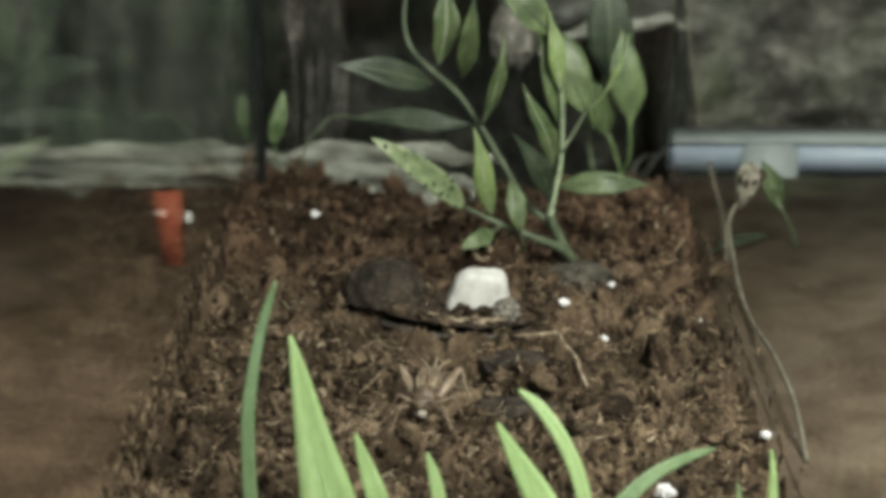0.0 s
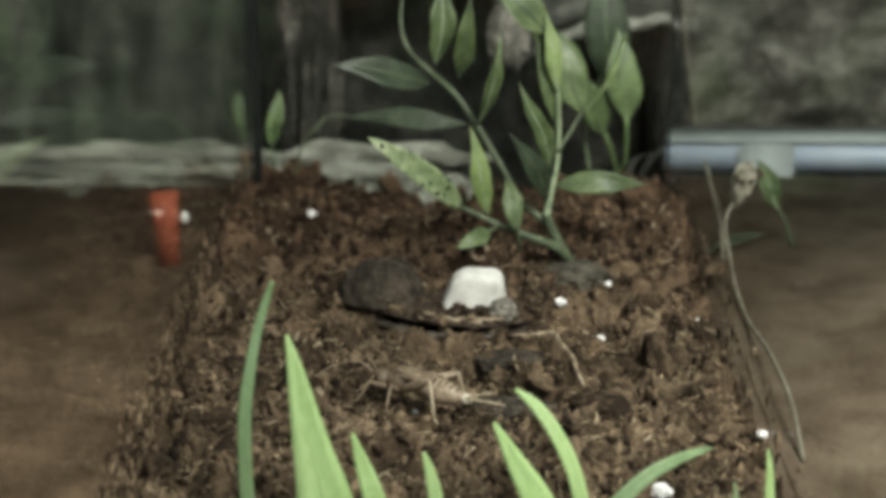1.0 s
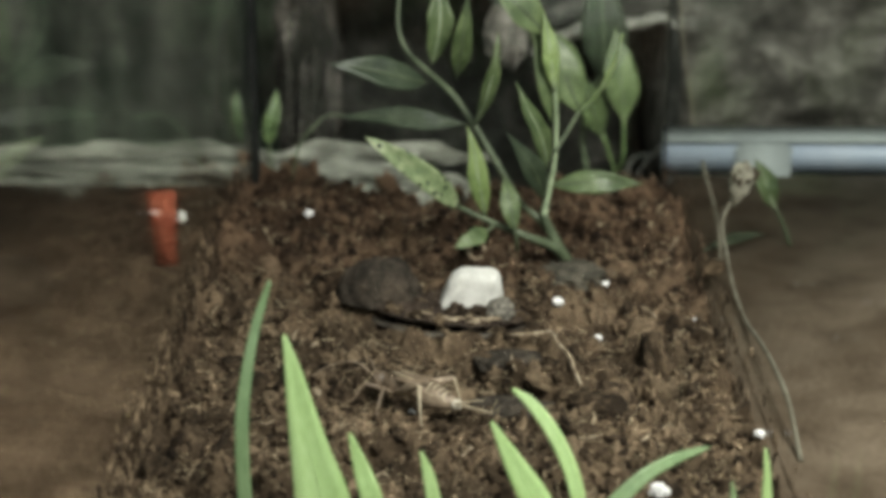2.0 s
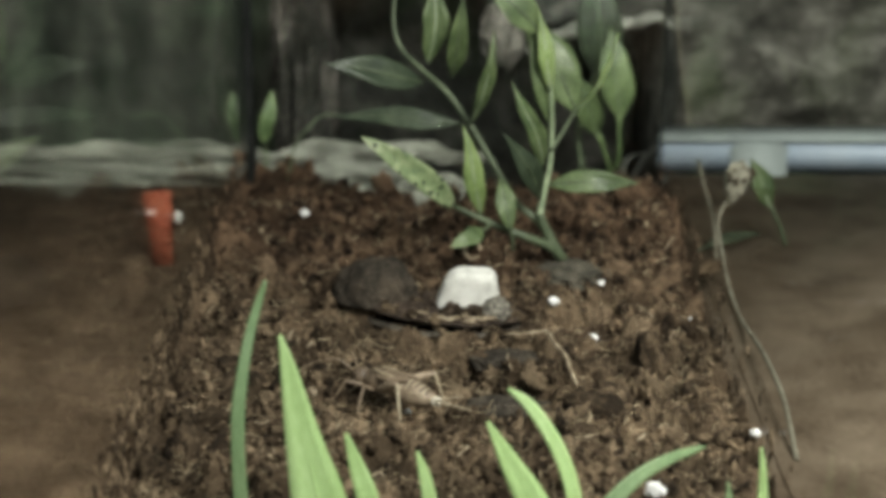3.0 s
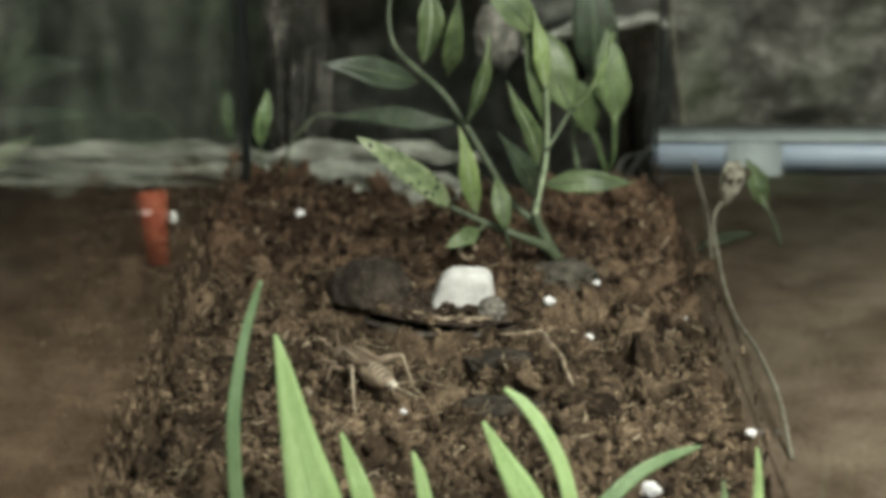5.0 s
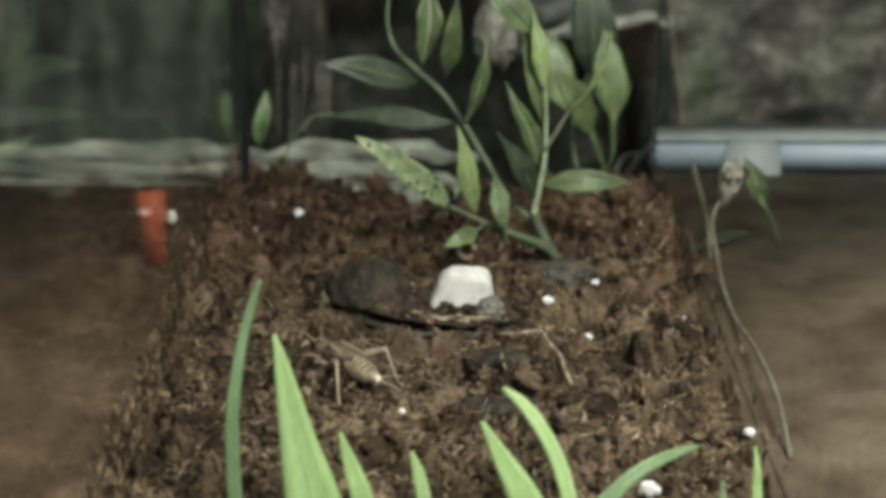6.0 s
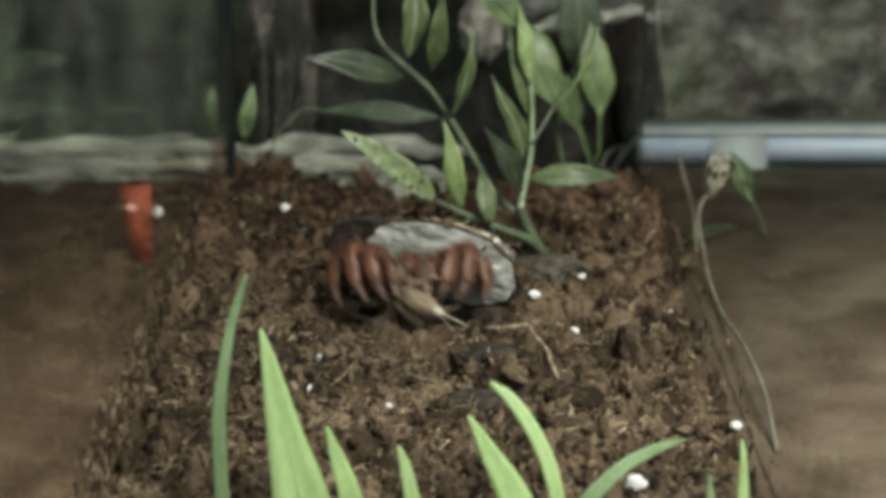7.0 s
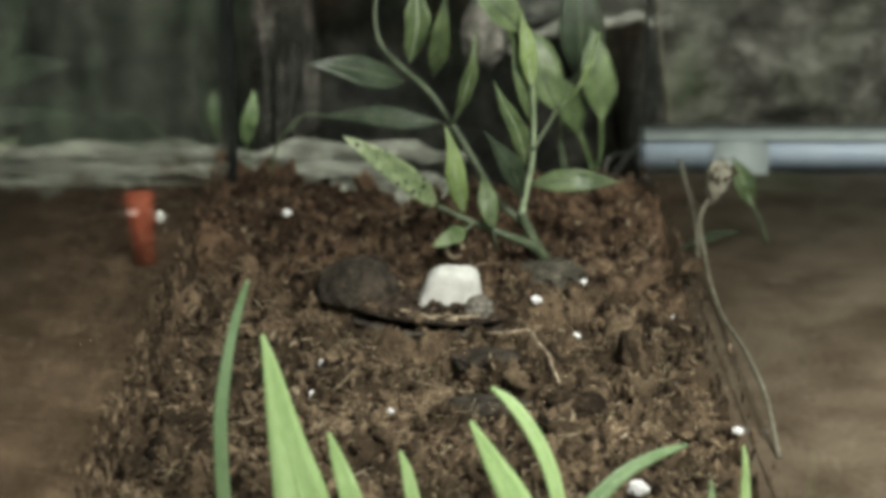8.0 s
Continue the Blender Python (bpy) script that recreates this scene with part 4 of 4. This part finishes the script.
    for i, (x, y, r) in enumerate(((-4.5, 0.9, 0.6), (-2.0, 1.0, 0.7), (0.6, 0.8, 0.6), (2.0, 1.3, 0.9), (3.8, 0.7, 0.8), (5.5, 1.1, 0.9), (7.0, 1.7, 1.0), (8.4, 0.8, 0.9), (9.6, 1.5, 0.8), (10.8, 1.0, 0.9), (12.4, 1.4, 0.8), (14.0, 1.2, 0.7))):
        yy = -LID_RY * math.sqrt(1 - (x * MM / LID_RX) ** 2) + y * MM
        bm = blob(0.0020 * r, 0.0009 * r, 0.0004, 0.5, 1.6, 60 + i, 2, (x * MM, yy - LID_RY, top(x * MM, yy) + 0.0005), Matrix.Rotation(0.5 * (i % 3 - 1), 4, "Z"))
        part("husk_chip", bm, STRAW, ob, "small tan husk chip")
    for x, y, r in ((0.6, -4.2, 1.9), (3.2, -4.6, 2.3), (6.0, -4.9, 2.0), (9.0, -5.0, 2.2), (-1.4, -2.8, 1.7)):
        bm = blob(r * MM, 0.0012, 0.0011, 0.5, 1.5, int(x * 10) + 90, 3, (x * MM, y * MM - LID_RY + 0.0006, top(x * MM, y * MM) + 0.0004))
        part("crumb", bm, CRUST, ob)
    return ob


# ---- the animals ----
def limb_chain(parent, joints, radii, materials, names):
    """Leg segments end to end; each is a mesh of its own under the first."""
    first = None
    for i, (a, b) in enumerate(zip(joints, joints[1:])):
        a, b = v3(a), v3(b)
        mid = (a + b) / 2
        r0, rm, r1 = (q * MM for q in radii[i])
        ob = part(names[i], tube([a, mid, b], [r0, rm, r1], 8, 4), materials[i], first or parent)
        first = first or ob
    return first


def hoop(x0, x1, spread, swell, material, parent, name, label):
    """A band over the back of the abdomen, from x0 to x1 in millimetres."""
    bm = bmesh.new()
    rings = []
    for xx, rr in ((x0, swell - 0.05), (x0 * 0.8 + x1 * 0.2, swell), (x0 * 0.2 + x1 * 0.8, swell), (x1, swell - 0.05)):
        k = math.sqrt(max(0.02, 1 - ((xx + 4.8) / 6.9) ** 2))
        rings.append([bm.verts.new(v3((xx + 0.12 * math.sin(a * 5 + x0), 2.7 * k * rr * math.sin(a), 5.2 + 0.07 * (xx + 4.8) + 2.7 * k * rr * math.cos(a))))
                      for a in (radians(-spread + 2 * spread * s / 14) for s in range(15))])
    for a, b in zip(rings, rings[1:]):
        for s in range(14):
            bm.faces.new((a[s], a[s + 1], b[s + 1], b[s]))
    part(name, bm, material, parent, label)


def cricket():
    ob = thing("cricket", "tan cricket with dark and pale bars across its abdomen", "cricket")
    bm = blob(0.0068, 0.0027, 0.0027, 0.06, 1.3, 2, 4, (-0.0048, 0, 0.0052), Matrix.Rotation(radians(-4), 4, "Y"))
    abdomen = part("abdomen", bm, CR_FLANK, ob, "tan ringed abdomen")
    for i, x in enumerate((-9.9, -8.7, -7.4, -6.0, -4.6)):
        hoop(x - 0.28, x + 0.22, 48 + 4 * (i % 2), 1.05, CR_BAR, abdomen, "bar", "dark brown bar")
        hoop(x + 0.22, x + 0.82, 74 - 4 * (i % 2), 1.03, CR_PALE, abdomen, "ring", "pale straw ring")
    part("ovipositor", tube([v3((-12.4, 0, 4.7)), v3((-16.5, 0, 4.9)), v3((-20.5, 0, 5.0))], [0.00036, 0.0003, 0.00022], 6, 4), CR_PALE, ob, "straight pale egg-laying tube")
    part("tail_tip", blob(0.0015, 0.0012, 0.0012, 0.05, 1, 3, 2, (-0.0117, 0, 0.0047)), CR_TIP, ob, "whitish tail tip")
    part("thorax", blob(0.0030, 0.0025, 0.0027, 0.05, 1, 4, 3, (0.0040, 0, 0.0056)), CR_BROWN, ob, "mottled brown thorax")
    for s in (-1, 1):
        bm = blob(0.0046, 0.0015, 0.0007, 0.08, 1.4, 6, 3, (0, 0, 0))
        bm.transform(pose(-0.0010, 0.0014 * s, 0.0077, 30 * -s, 5, 0))
        part("wing", bm, CR_TAN, ob, "short brown wing pad")
        part("wing_edge", tube([v3((4, 1.5 * s, 8.2)), v3((0, 1.9 * s, 8.1)), v3((-4.5, 1.7 * s, 7.6))], [0.0003, 0.0003, 0.0002], 6, 4), CR_PALE, ob)
    head = part("head", blob(0.0018, 0.0021, 0.0022, 0.04, 1, 5, 3, (0.0078, 0, 0.0054)), CR_BROWN, ob)
    part("face", blob(0.0007, 0.0010, 0.0010, 0.12, 1, 5, 3, (0.0093, 0, 0.0043)), CR_TIP, head, "shiny whitish face")
    part("brow", tube([v3((8.9, -1.4, 4.9)), v3((9.6, -0.7, 5.5)), v3((9.7, 0, 5.7)), v3((9.6, 0.7, 5.5)), v3((8.9, 1.4, 4.9))], [0.00022, 0.00026, 0.00022], 6, 4), CR_DARK, head, "dark band over the face")
    for s in (-1, 1):
        part("eye", blob(0.0007, 0.0005, 0.0008, 0.02, 1, 1, 2, (0.0084, 0.0017 * s, 0.0062)), CR_DARK, head)
        part("antenna", tube([v3((9.8, 0.8 * s, 6.6)), v3((13, 2.6 * s, 8.6)), v3((17, 5.5 * s, 7.4)), v3((20, 8.5 * s, 4.4))], [0.00022, 0.00016, 0.00009], 5, 5), CR_TAN, head)
        part("cercus", tube([v3((-11.8, 0.6 * s, 4.9)), v3((-14, 1.7 * s, 5.7)), v3((-16.2, 3.2 * s, 6.2))], [0.00032, 0.00022, 0.00009], 6, 4), CR_PALE, ob)
        limb_chain(ob, [(6.0, 2.0 * s, 4.4), (8.6, 4.6 * s, 5.2), (10.2, 6.0 * s, 1.4), (11.6, 6.6 * s, 0.5)], [(.5, .5, .38), (.34, .3, .24), (.24, .2, .15)], [CR_TAN] * 3, ["foreleg", "shin", "foot"])
        limb_chain(ob, [(3.2, 2.2 * s, 4.0), (3.0, 5.6 * s, 5.6), (2.4, 7.8 * s, 1.2), (1.6, 8.6 * s, 0.4)], [(.5, .5, .38), (.34, .3, .24), (.24, .2, .15)], [CR_TAN] * 3, ["middle_leg", "shin", "foot"])
        limb_chain(ob, [(1.4, 2.4 * s, 4.6), (-6.2, 6.4 * s, 8.4), (-8.8, 7.8 * s, 1.0), (-10.2, 8.4 * s, 0.4)], [(.8, 1.2, .45), (.38, .32, .26), (.26, .24, .16)], [CR_FLANK, CR_PALE, CR_PALE], ["hind_leg", "shin", "foot"])
    for o in ob.children_recursive:
        o.data.transform(Matrix.Scale(0.96, 4))
    return ob


def bristles(parent, lines, seed):
    """Short stiff hairs standing off a run of limbs: each line is two ends and a radius in millimetres."""
    rng = np.random.default_rng(seed)
    verts, faces = [], []
    for a, b, r in lines:
        a, b = v3(a), v3(b)
        along = (b - a).normalized()
        for _ in range(26):
            out = Vector(rng.normal(0, 1, 3))
            out = (out - along * out.dot(along)).normalized()
            p = a + (b - a) * float(rng.random()) + out * r * MM * 0.85
            q = p + (out + along * 0.5).normalized() * float(rng.uniform(0.0007, 0.0018))
            side = along.cross(out) * 0.00009
            k = len(verts)
            verts += [tuple(p + side), tuple(p - side), tuple(p + along * 0.00014), tuple(q)]
            faces += [(k, k + 1, k + 3), (k + 1, k + 2, k + 3), (k + 2, k, k + 3)]
    part("bristles", mesh_from("bristles", verts, faces, SP_DARK), None, parent, "short brown bristles")


def spider():
    ob = thing("spider", "rust-red trapdoor spider with pale-striped bristly legs", "spider")
    bm = blob(0.0088, 0.0074, 0.0042, 0.10, 1.4, 3, 4, (0, 0, 0.0072))
    for v in bm.verts:  # raised head, groove behind it
        v.co.z += 0.0018 * math.exp(-((v.co.x - 0.0050) / 0.0030) ** 2 - (v.co.y / 0.0034) ** 2) - 0.0007 * math.exp(-(v.co.x / 0.0015) ** 2 - (v.co.y / 0.0030) ** 2)
    shield = part("carapace", bm, SP_RED, ob)
    for s in (-1, 1):
        part("eye", blob(0.0005, 0.0005, 0.0005, 0.02, 1, 1, 2, (0.0070, 0.0010 * s, 0.0115)), SP_DARK, shield)
    part("abdomen", blob(0.0074, 0.0076, 0.0088, 0.10, 1.6, 5, 4, (-0.0080, 0, -0.0010)), SP_DARK, ob, "dull brown abdomen")
    lines = []
    for s in (-1, 1):
        jaw = part("jaw", blob(0.0046, 0.0027, 0.0040, 0.08, 1.2, 6, 4, (0.0095, 0.0027 * s, 0.0066)), SP_DARK, ob)
        part("fang", tube([v3((12.6, 2.6 * s, 6.0)), v3((13.8, 2.4 * s, 3.6)), v3((12.8, 2.0 * s, 1.6))], [0.0008, 0.0006, 0.0002], 7, 4), SP_DARK, jaw)
        for name, root, knee, wrist, ankle, toe in (
                ("palp", (6.5, 3.6, 7), (10.6, 5.2, 10.6), (13.2, 5.0, 8.8), (15.2, 3.8, 4.4), (15.8, 3.0, 1.6)),
                ("leg", (5, 4.6, 7), (9.6, 8.6, 12.0 - 0.8 * s), (12.8, 9.4, 10.6), (15.8, 7.6, 4.6), (16.8, 5.6, 1.0)),
                ("leg", (2, 5.6, 7), (5.8, 12.0, 13.0), (9.4, 13.6, 11.4), (12.8, 12.2, 4.8), (14.2, 9.8, 0.8)),
                ("leg", (-2, 5.6, 7), (0.2, 13.8 - 0.8 * s, 12.0), (2.4, 16.6, 10.4), (5.2, 17.4, 4.4), (7.2, 16.2, 0.6)),
                ("leg", (-5, 4.8, 7), (-7.0, 12.4, 11.2 + 0.7 * s), (-7.6, 16.0, 9.6), (-8.0, 18.4, 4.2), (-8.2, 19.0, 0.6))):
            k = 0.62 if name == "palp" else 1.0
            p = [(q[0], q[1] * s, q[2]) for q in (root, knee, wrist, ankle, toe)]
            radii = [tuple(q * k for q in w) for w in ((2.0, 2.7, 2.1), (2.1, 2.4, 2.0), (2.0, 2.1, 1.4), (1.3, 1.1, .5))]
            # Leg feet take the dark brown: shade under the legs put into colour.
            limb = limb_chain(ob, p, radii, [SP_RED, SP_RED, SP_RED, SP_PALE if name == "palp" else SP_DARK], [name, "knee", "shin", "foot"])
            a, b = v3(p[2]), v3(p[3])
            off = Vector((0.0015 * k, -0.0006 * s, 0.0006))
            part("stripe", tube([a + (b - a) * 0.02 + off, a + (b - a) * 0.4 + off, a + (b - a) * 0.9 + off * 0.8], [0.0003, 0.0006 * k, 0.0003], 6, 4), SP_PALE, limb, "pale stripe")
            a, b = v3(p[0]), v3(p[1])
            up = Vector((0.0006, 0, 0.0020 * k))
            part("stripe", tube([a + (b - a) * 0.35 + up, a + (b - a) * 0.65 + up * 1.12, a + (b - a) * 0.95 + up * 0.9], [0.0003, 0.0005 * k, 0.0003], 6, 4), SP_PALE, limb, "pale stripe")
            lines += [(p[i], p[i + 1], radii[i][1]) for i in range(3)]
    bristles(ob, lines, 4)
    return ob


# ---- small things on the soil ----
def stones():
    for x, y, s, seed in ((-42.6, 463.6, 1.35, 1), (-39.2, 443.1, 0.7, 2), (21.2, 395.5, 1.35, 3), (29.6, 384.4, 1.25, 4), (33.8, 416.5, 0.9, 5), (35.0, 296.3, 1.9, 6), (-11.1, 338.0, 0.75, 7), (56.2, 318.1, 1.1, 8), (48.8, 387.3, 0.7, 9), (53.8, 400.4, 0.5, 11), (-21.5, 401.5, 0.55, 12)):
        h = float(soil_height(np.array([x * MM]), np.array([y * MM]))[0])
        ob = part("perlite_grain", blob(s * MM, s * MM * 0.85, s * MM * 0.75, 0.55, 1.6, seed, 2), PERLITE, smooth=False)
        ob.location = (x * MM, y * MM, h + s * MM * 0.8)
        tagged(ob, "tiny white perlite grain lying on the soil", "perlite grain", "perlite grains on the soil")
    # Two flat dark lumps in place of dark patches in the soil.
    for x, y, rx, ry, rz, m, label, seed in ((9.8, 365.5, 7.5, 6, 1.3, DARK_SOIL, "flat dark grey lump half sunk in the soil", 31), (8.8, 341.5, 8.5, 5.5, 1.3, DARK_SOIL, "flat dark grey lump half sunk in the soil", 32)):
        ob = part("stone", blob(rx * MM, ry * MM, rz * MM, 0.38, 2.0, seed, 5), m)
        gx, gy = np.meshgrid(np.linspace(x - 5, x + 5, 7) * MM, np.linspace(y - 4, y + 4, 7) * MM)
        ob.location = (x * MM, y * MM, float(soil_height(gx, gy).mean()) + 0.0014)
        tagged(ob, label, "stone", "dark stones in the soil")
    ob = thing("dry_twig", "short pale bent dry twig lying on the soil", "twig")
    part("stalk", tube([v3(p) for p in ((9, 372.0, 3.8), (13, 369.5, 4.8), (18.2, 369.5, 5.4), (19.6, 362.5, 5.6), (21.8, 355.5, 5.2), (22.2, 349.5, 5.2), (23.4, 343, 4.2))], [0.00025, 0.00035, 0.00048, 0.00052, 0.0003], 7, 5), STRAW, ob)
    ob = part("husk_lump", blob(0.0017, 0.0013, 0.0012, 0.5, 1.8, 71, 3), STRAW)
    ob.location = (-0.0302, 0.3445, float(soil_height(np.array([-0.0302]), np.array([0.3445]))[0]) + 0.0008)
    tagged(ob, "small pinkish tan husk lump lying on the soil", "husk")
    ob = thing("curled_husk", "small curled tan husk lying on the soil", "husk")
    ring = [v3((2.4 + 1.9 * math.cos(a), 424.1 + 0.8 * math.sin(a), 6.0 + 2.0 * math.sin(a))) for a in (i * 0.62 for i in range(10))]
    part("curl", tube(ring, [0.0006, 0.0007, 0.0004], 6, 4), STRAW, ob)


def straw_bits():
    for path in (
        ((37.8, 325.2), (39.9, 328.0), (41.2, 325.8)), ((21.4, 318.0), (23.5, 317.2), (26.4, 319.8)), ((46.1, 376.2), (47.5, 379.7), (48.4, 381.9)),
        ((52.4, 386.3), (53.7, 383.7), (55.7, 381.9)), ((-39.2, 378.9), (-38.7, 382.5), (-38.5, 385.5)), ((-34.5, 374.0), (-33.6, 375.4), (-32.6, 375.7)),
        ((33.0, 314.1), (34.4, 315.1), (35.1, 317.7)), ((9.7, 360.5), (9.6, 355.6), (10.4, 350.9)), ((-17.0, 306.5), (-15.5, 307.5), (-14.5, 307.0)),
        ((-41.3, 331.5), (-39.8, 329.6), (-38.5, 332.4)), ((38.1, 408.1), (42.0, 406.0), (44.8, 400.1)), ((51.5, 438.6), (54.1, 445.7), (55.7, 450.5)),
        ((-0.8, 311.5), (0.8, 314.1), (1.7, 316.6))):
        ground_at = [float(soil_height(np.array([x * MM]), np.array([y * MM]))[0]) for x, y in path]
        ob = thing("straw_bit", "short pale bent straw fibre lying on the soil", "straw", group="straw fibres on the soil")
        part("fibre", tube([Vector((x * MM, y * MM, max(ground_at) + 0.0008 + 0.0005 * (k == 1))) for k, (x, y) in enumerate(path)],
                           [0.00018, 0.00034, 0.00016], 6, 4), STRAW, ob)


def tossed_grain(label, s, seed):
    ob = part("perlite_grain", blob(s * MM, s * MM * 0.75, s * MM * 0.6, 0.55, 1.6, seed, 2), PERLITE, smooth=False)
    return tagged(ob, label, "perlite grain", "perlite grains on the soil")


tank()
backdrop()
cave()
log()
outside_things()
main_plant()
rear_plants()
grass()
CLODS = [lump_mesh(i, 3, 0.62, 0.003) for i in range(8)]
for me in CLODS:
    me.materials.append(CLOD)
GROUND = ground()
burrow()
LID = lid()
CRICKET = cricket()
SPIDER = spider()
stones()
straw_bits()
GRAIN_A = tossed_grain("tiny white perlite grain thrown up from the soil", 1.05, 41)
GRAIN_B = tossed_grain("tiny white perlite grain thrown up from the soil", 1.15, 42)

# the loose crumbs, last
RNG = np.random.default_rng(5)
smears(np.random.default_rng(6), X0, 1, 1300)
smears(np.random.default_rng(7), X1, -1, 260)
small = [shape_arrays(lump_mesh(20 + i, 1, 0.9)) for i in range(10)]
scatter("soil_crumbs", [(v * np.array((1.0, 0.85, 0.7)), f) for v, f in small], 13000, (0.0004, 0.0019), CLOD, RNG, "loose dark brown soil crumbs", "soil crumbs", 0.9, 0.25)
scatter("husk_chips", [(v * np.array((1.0, 0.5, 0.16)), f) for v, f in small], 1700, (0.0004, 0.0017), FIBRE, RNG, "small flat tan husk chips strewn on the soil", "husk chips", 0.8, 0.2)
fibres(RNG, 9000)
for i, (x, y, h) in enumerate(strew(RNG, 260, 0.004, 0.285, 1.35)):
    r = 0.6 + 0.95 * RNG.random() ** 2.2
    ob = part("clod", CLODS[i % 8], None, GROUND)
    ob.matrix_basis = pose(x, y, h * 0.7 - r * 0.0004, *RNG.uniform(0, 360, 3)) @ Matrix.Scale(r, 4)
# the large rounded clods that stand out of the crumbs
for i, (x, y, r) in enumerate(((41.1, 363.8, 1.25), (31.4, 348.4, 1.20), (37.0, 352.5, 0.90), (25.4, 337.3, 1.15), (21.9, 327.4, 1.20), (29.5, 338.8, 0.80), (40.5, 319.3, 0.75), (28.4, 383.0, 1.20), (-5.1, 357.2, 0.90), (-22.0, 328.7, 1.00), (-15.7, 350.9, 0.90), (-26.3, 341.7, 0.80), (61.4, 420.7, 1.10), (35.4, 416.4, 0.80), (-47.1, 384.7, 1.00), (-31.6, 420.6, 1.10), (-41.1, 433.9, 1.00))):
    h = float(soil_height(np.array([x * MM]), np.array([y * MM]))[0])
    ob = part("clod", CLODS[i % 8], None, GROUND)
    ob.matrix_basis = pose(x * MM, y * MM, h + r * 0.0006, *RNG.uniform(0, 360, 3)) @ Matrix.Diagonal((r * 1.2, r, r * 0.95, 1.0))



# ---- what moves ----
def motions():
    walk(CRICKET, [(t, pose(x * MM, y * MM, z * MM, rx, ry, rz)) for t, x, y, z, rx, ry, rz in (
        (0.0, -9.0, 333.8, 1.2, 0, 0, -95), (0.3, -9.0, 333.6, 1.2, 0, 0, -95), (0.55, -9.2, 334.2, 1.2, 0, 0, -99), (0.7, -9.4, 336.2, 1.6, 6, 0, -128),
        (0.8, -11.2, 334.6, 1.4, 6, 0, -146), (0.9, -11.2, 332.6, 1.6, 10, 0, -186), (1.0, -11.0, 334.0, 2.0, 12, 0, -207), (1.2, -12.2, 333.6, 1.4, 12, 0, -207),
        (1.5, -10.2, 334.4, 1.2, 12, 0, -211), (1.7, -10.8, 334.0, 1.2, 12, 0, -213), (2.8, -13.6, 335.2, 1.2, 8, 0, -216), (3.5, -17.0, 338.4, 1.2, 4, 0, -219),
        (4.0, -18.0, 342.5, 1.2, 0, 0, -226), (4.5, -19.2, 346.0, 1.2, 0, 0, -233), (4.7, -19.4, 346.2, 1.2, 0, 0, -233), (5.8, -22.8, 349.2, 1.2, 0, 0, -232),
        (6.0, -23.2, 349.6, 1.2, 0, 0, -232), (6.53, -23.2, 350.4, 1.2, 0, 0, -234), (6.6, -17.0, 370.0, 3.0, 0, -4, -250), (6.8, -12.2, 386.0, 1.5, 0, -12, -258),
        (6.9, -12.5, 383.0, 3.0, 40, 2, -266), (6.95, -13.2, 377.0, 12.5, 82, -2, -246), (7.0, -12.0, 376.0, 10.0, 105, -6, -225), (7.1, -5.0, 384.0, -5, 60, 20, -262), (7.2, -6.0, 398.0, -32, 0, 30, -270), (8.0, -6.0, 398.0, -32, 0, 30, -270))])
    walk(SPIDER, [(t, pose(x * MM, y * MM, z * MM, 0, ry, rz)) for t, x, y, z, ry, rz in (
        (0.0, -6.0, 394, -34, -8, -90), (6.52, -6.0, 394, -34, -8, -90), (6.6, -11.0, 384, 1.2, 0, -96), (6.66, -11.5, 386, 1.2, 0, -94), (6.7, -10.5, 387, 0.8, 0, -92), (6.76, -9.5, 387, 0.2, 0, -90), (6.8, -9.0, 387, 0.0, 0, -88),
        (6.9, -9.5, 388, 0.5, 0, -90), (6.95, -9.4, 387, 7.0, -10, -93), (7.0, -7.5, 389, 2.5, -21, -88), (7.05, -5.8, 390.5, -4.5, -29, -84), (7.1, -5.5, 391, -9, -16, -88), (7.2, -6.0, 394, -34, -8, -90), (8.0, -6.0, 394, -34, -8, -90))])
    hx, hy, hz = LID.location
    walk(LID, [(t, Matrix.Translation((hx, hy - slip * MM, hz)) @ pose(0, 0, 0, 0, 0, LID_TURN) @ pose(0, 0, 0, a, tw, 0)) for t, a, tw, slip in (
        (0.0, -2.6, 1, 0), (6.52, -2.6, 1, 0), (6.60, -80, 7, 5), (6.7, -77, 7, 5), (6.8, -77, 7, 5), (6.95, -77, 7, 5), (7.04, -75, 7, 5), (7.10, -70, 6, 5), (7.18, -5.0, 1, 0),
        (7.4, -3.2, 1, 0), (8.0, -3.2, 1, 0))])
    walk(GRAIN_A, [(t, pose(x * MM, y * MM, z * MM, a, a, 0)) for t, x, y, z, a in (
        (0.0, -26.5, 343, -2, 0), (6.53, -26.5, 343, -2, 0), (6.6, -28.5, 350, 7, 60), (6.7, -26.5, 362.6, 0.4, 85), (8.0, -26.5, 362.6, 0.4, 85))])
    walk(GRAIN_B, [(t, pose(x * MM, y * MM, z * MM, a, a, 0)) for t, x, y, z, a in (
        (0.0, -24.5, 346, -2, 0), (6.53, -24.5, 346, -2, 0), (6.6, -27.5, 342, 6, 60), (6.7, -26.9, 341.2, 2.1, 85), (8.0, -26.9, 341.2, 2.1, 85))])


motions()
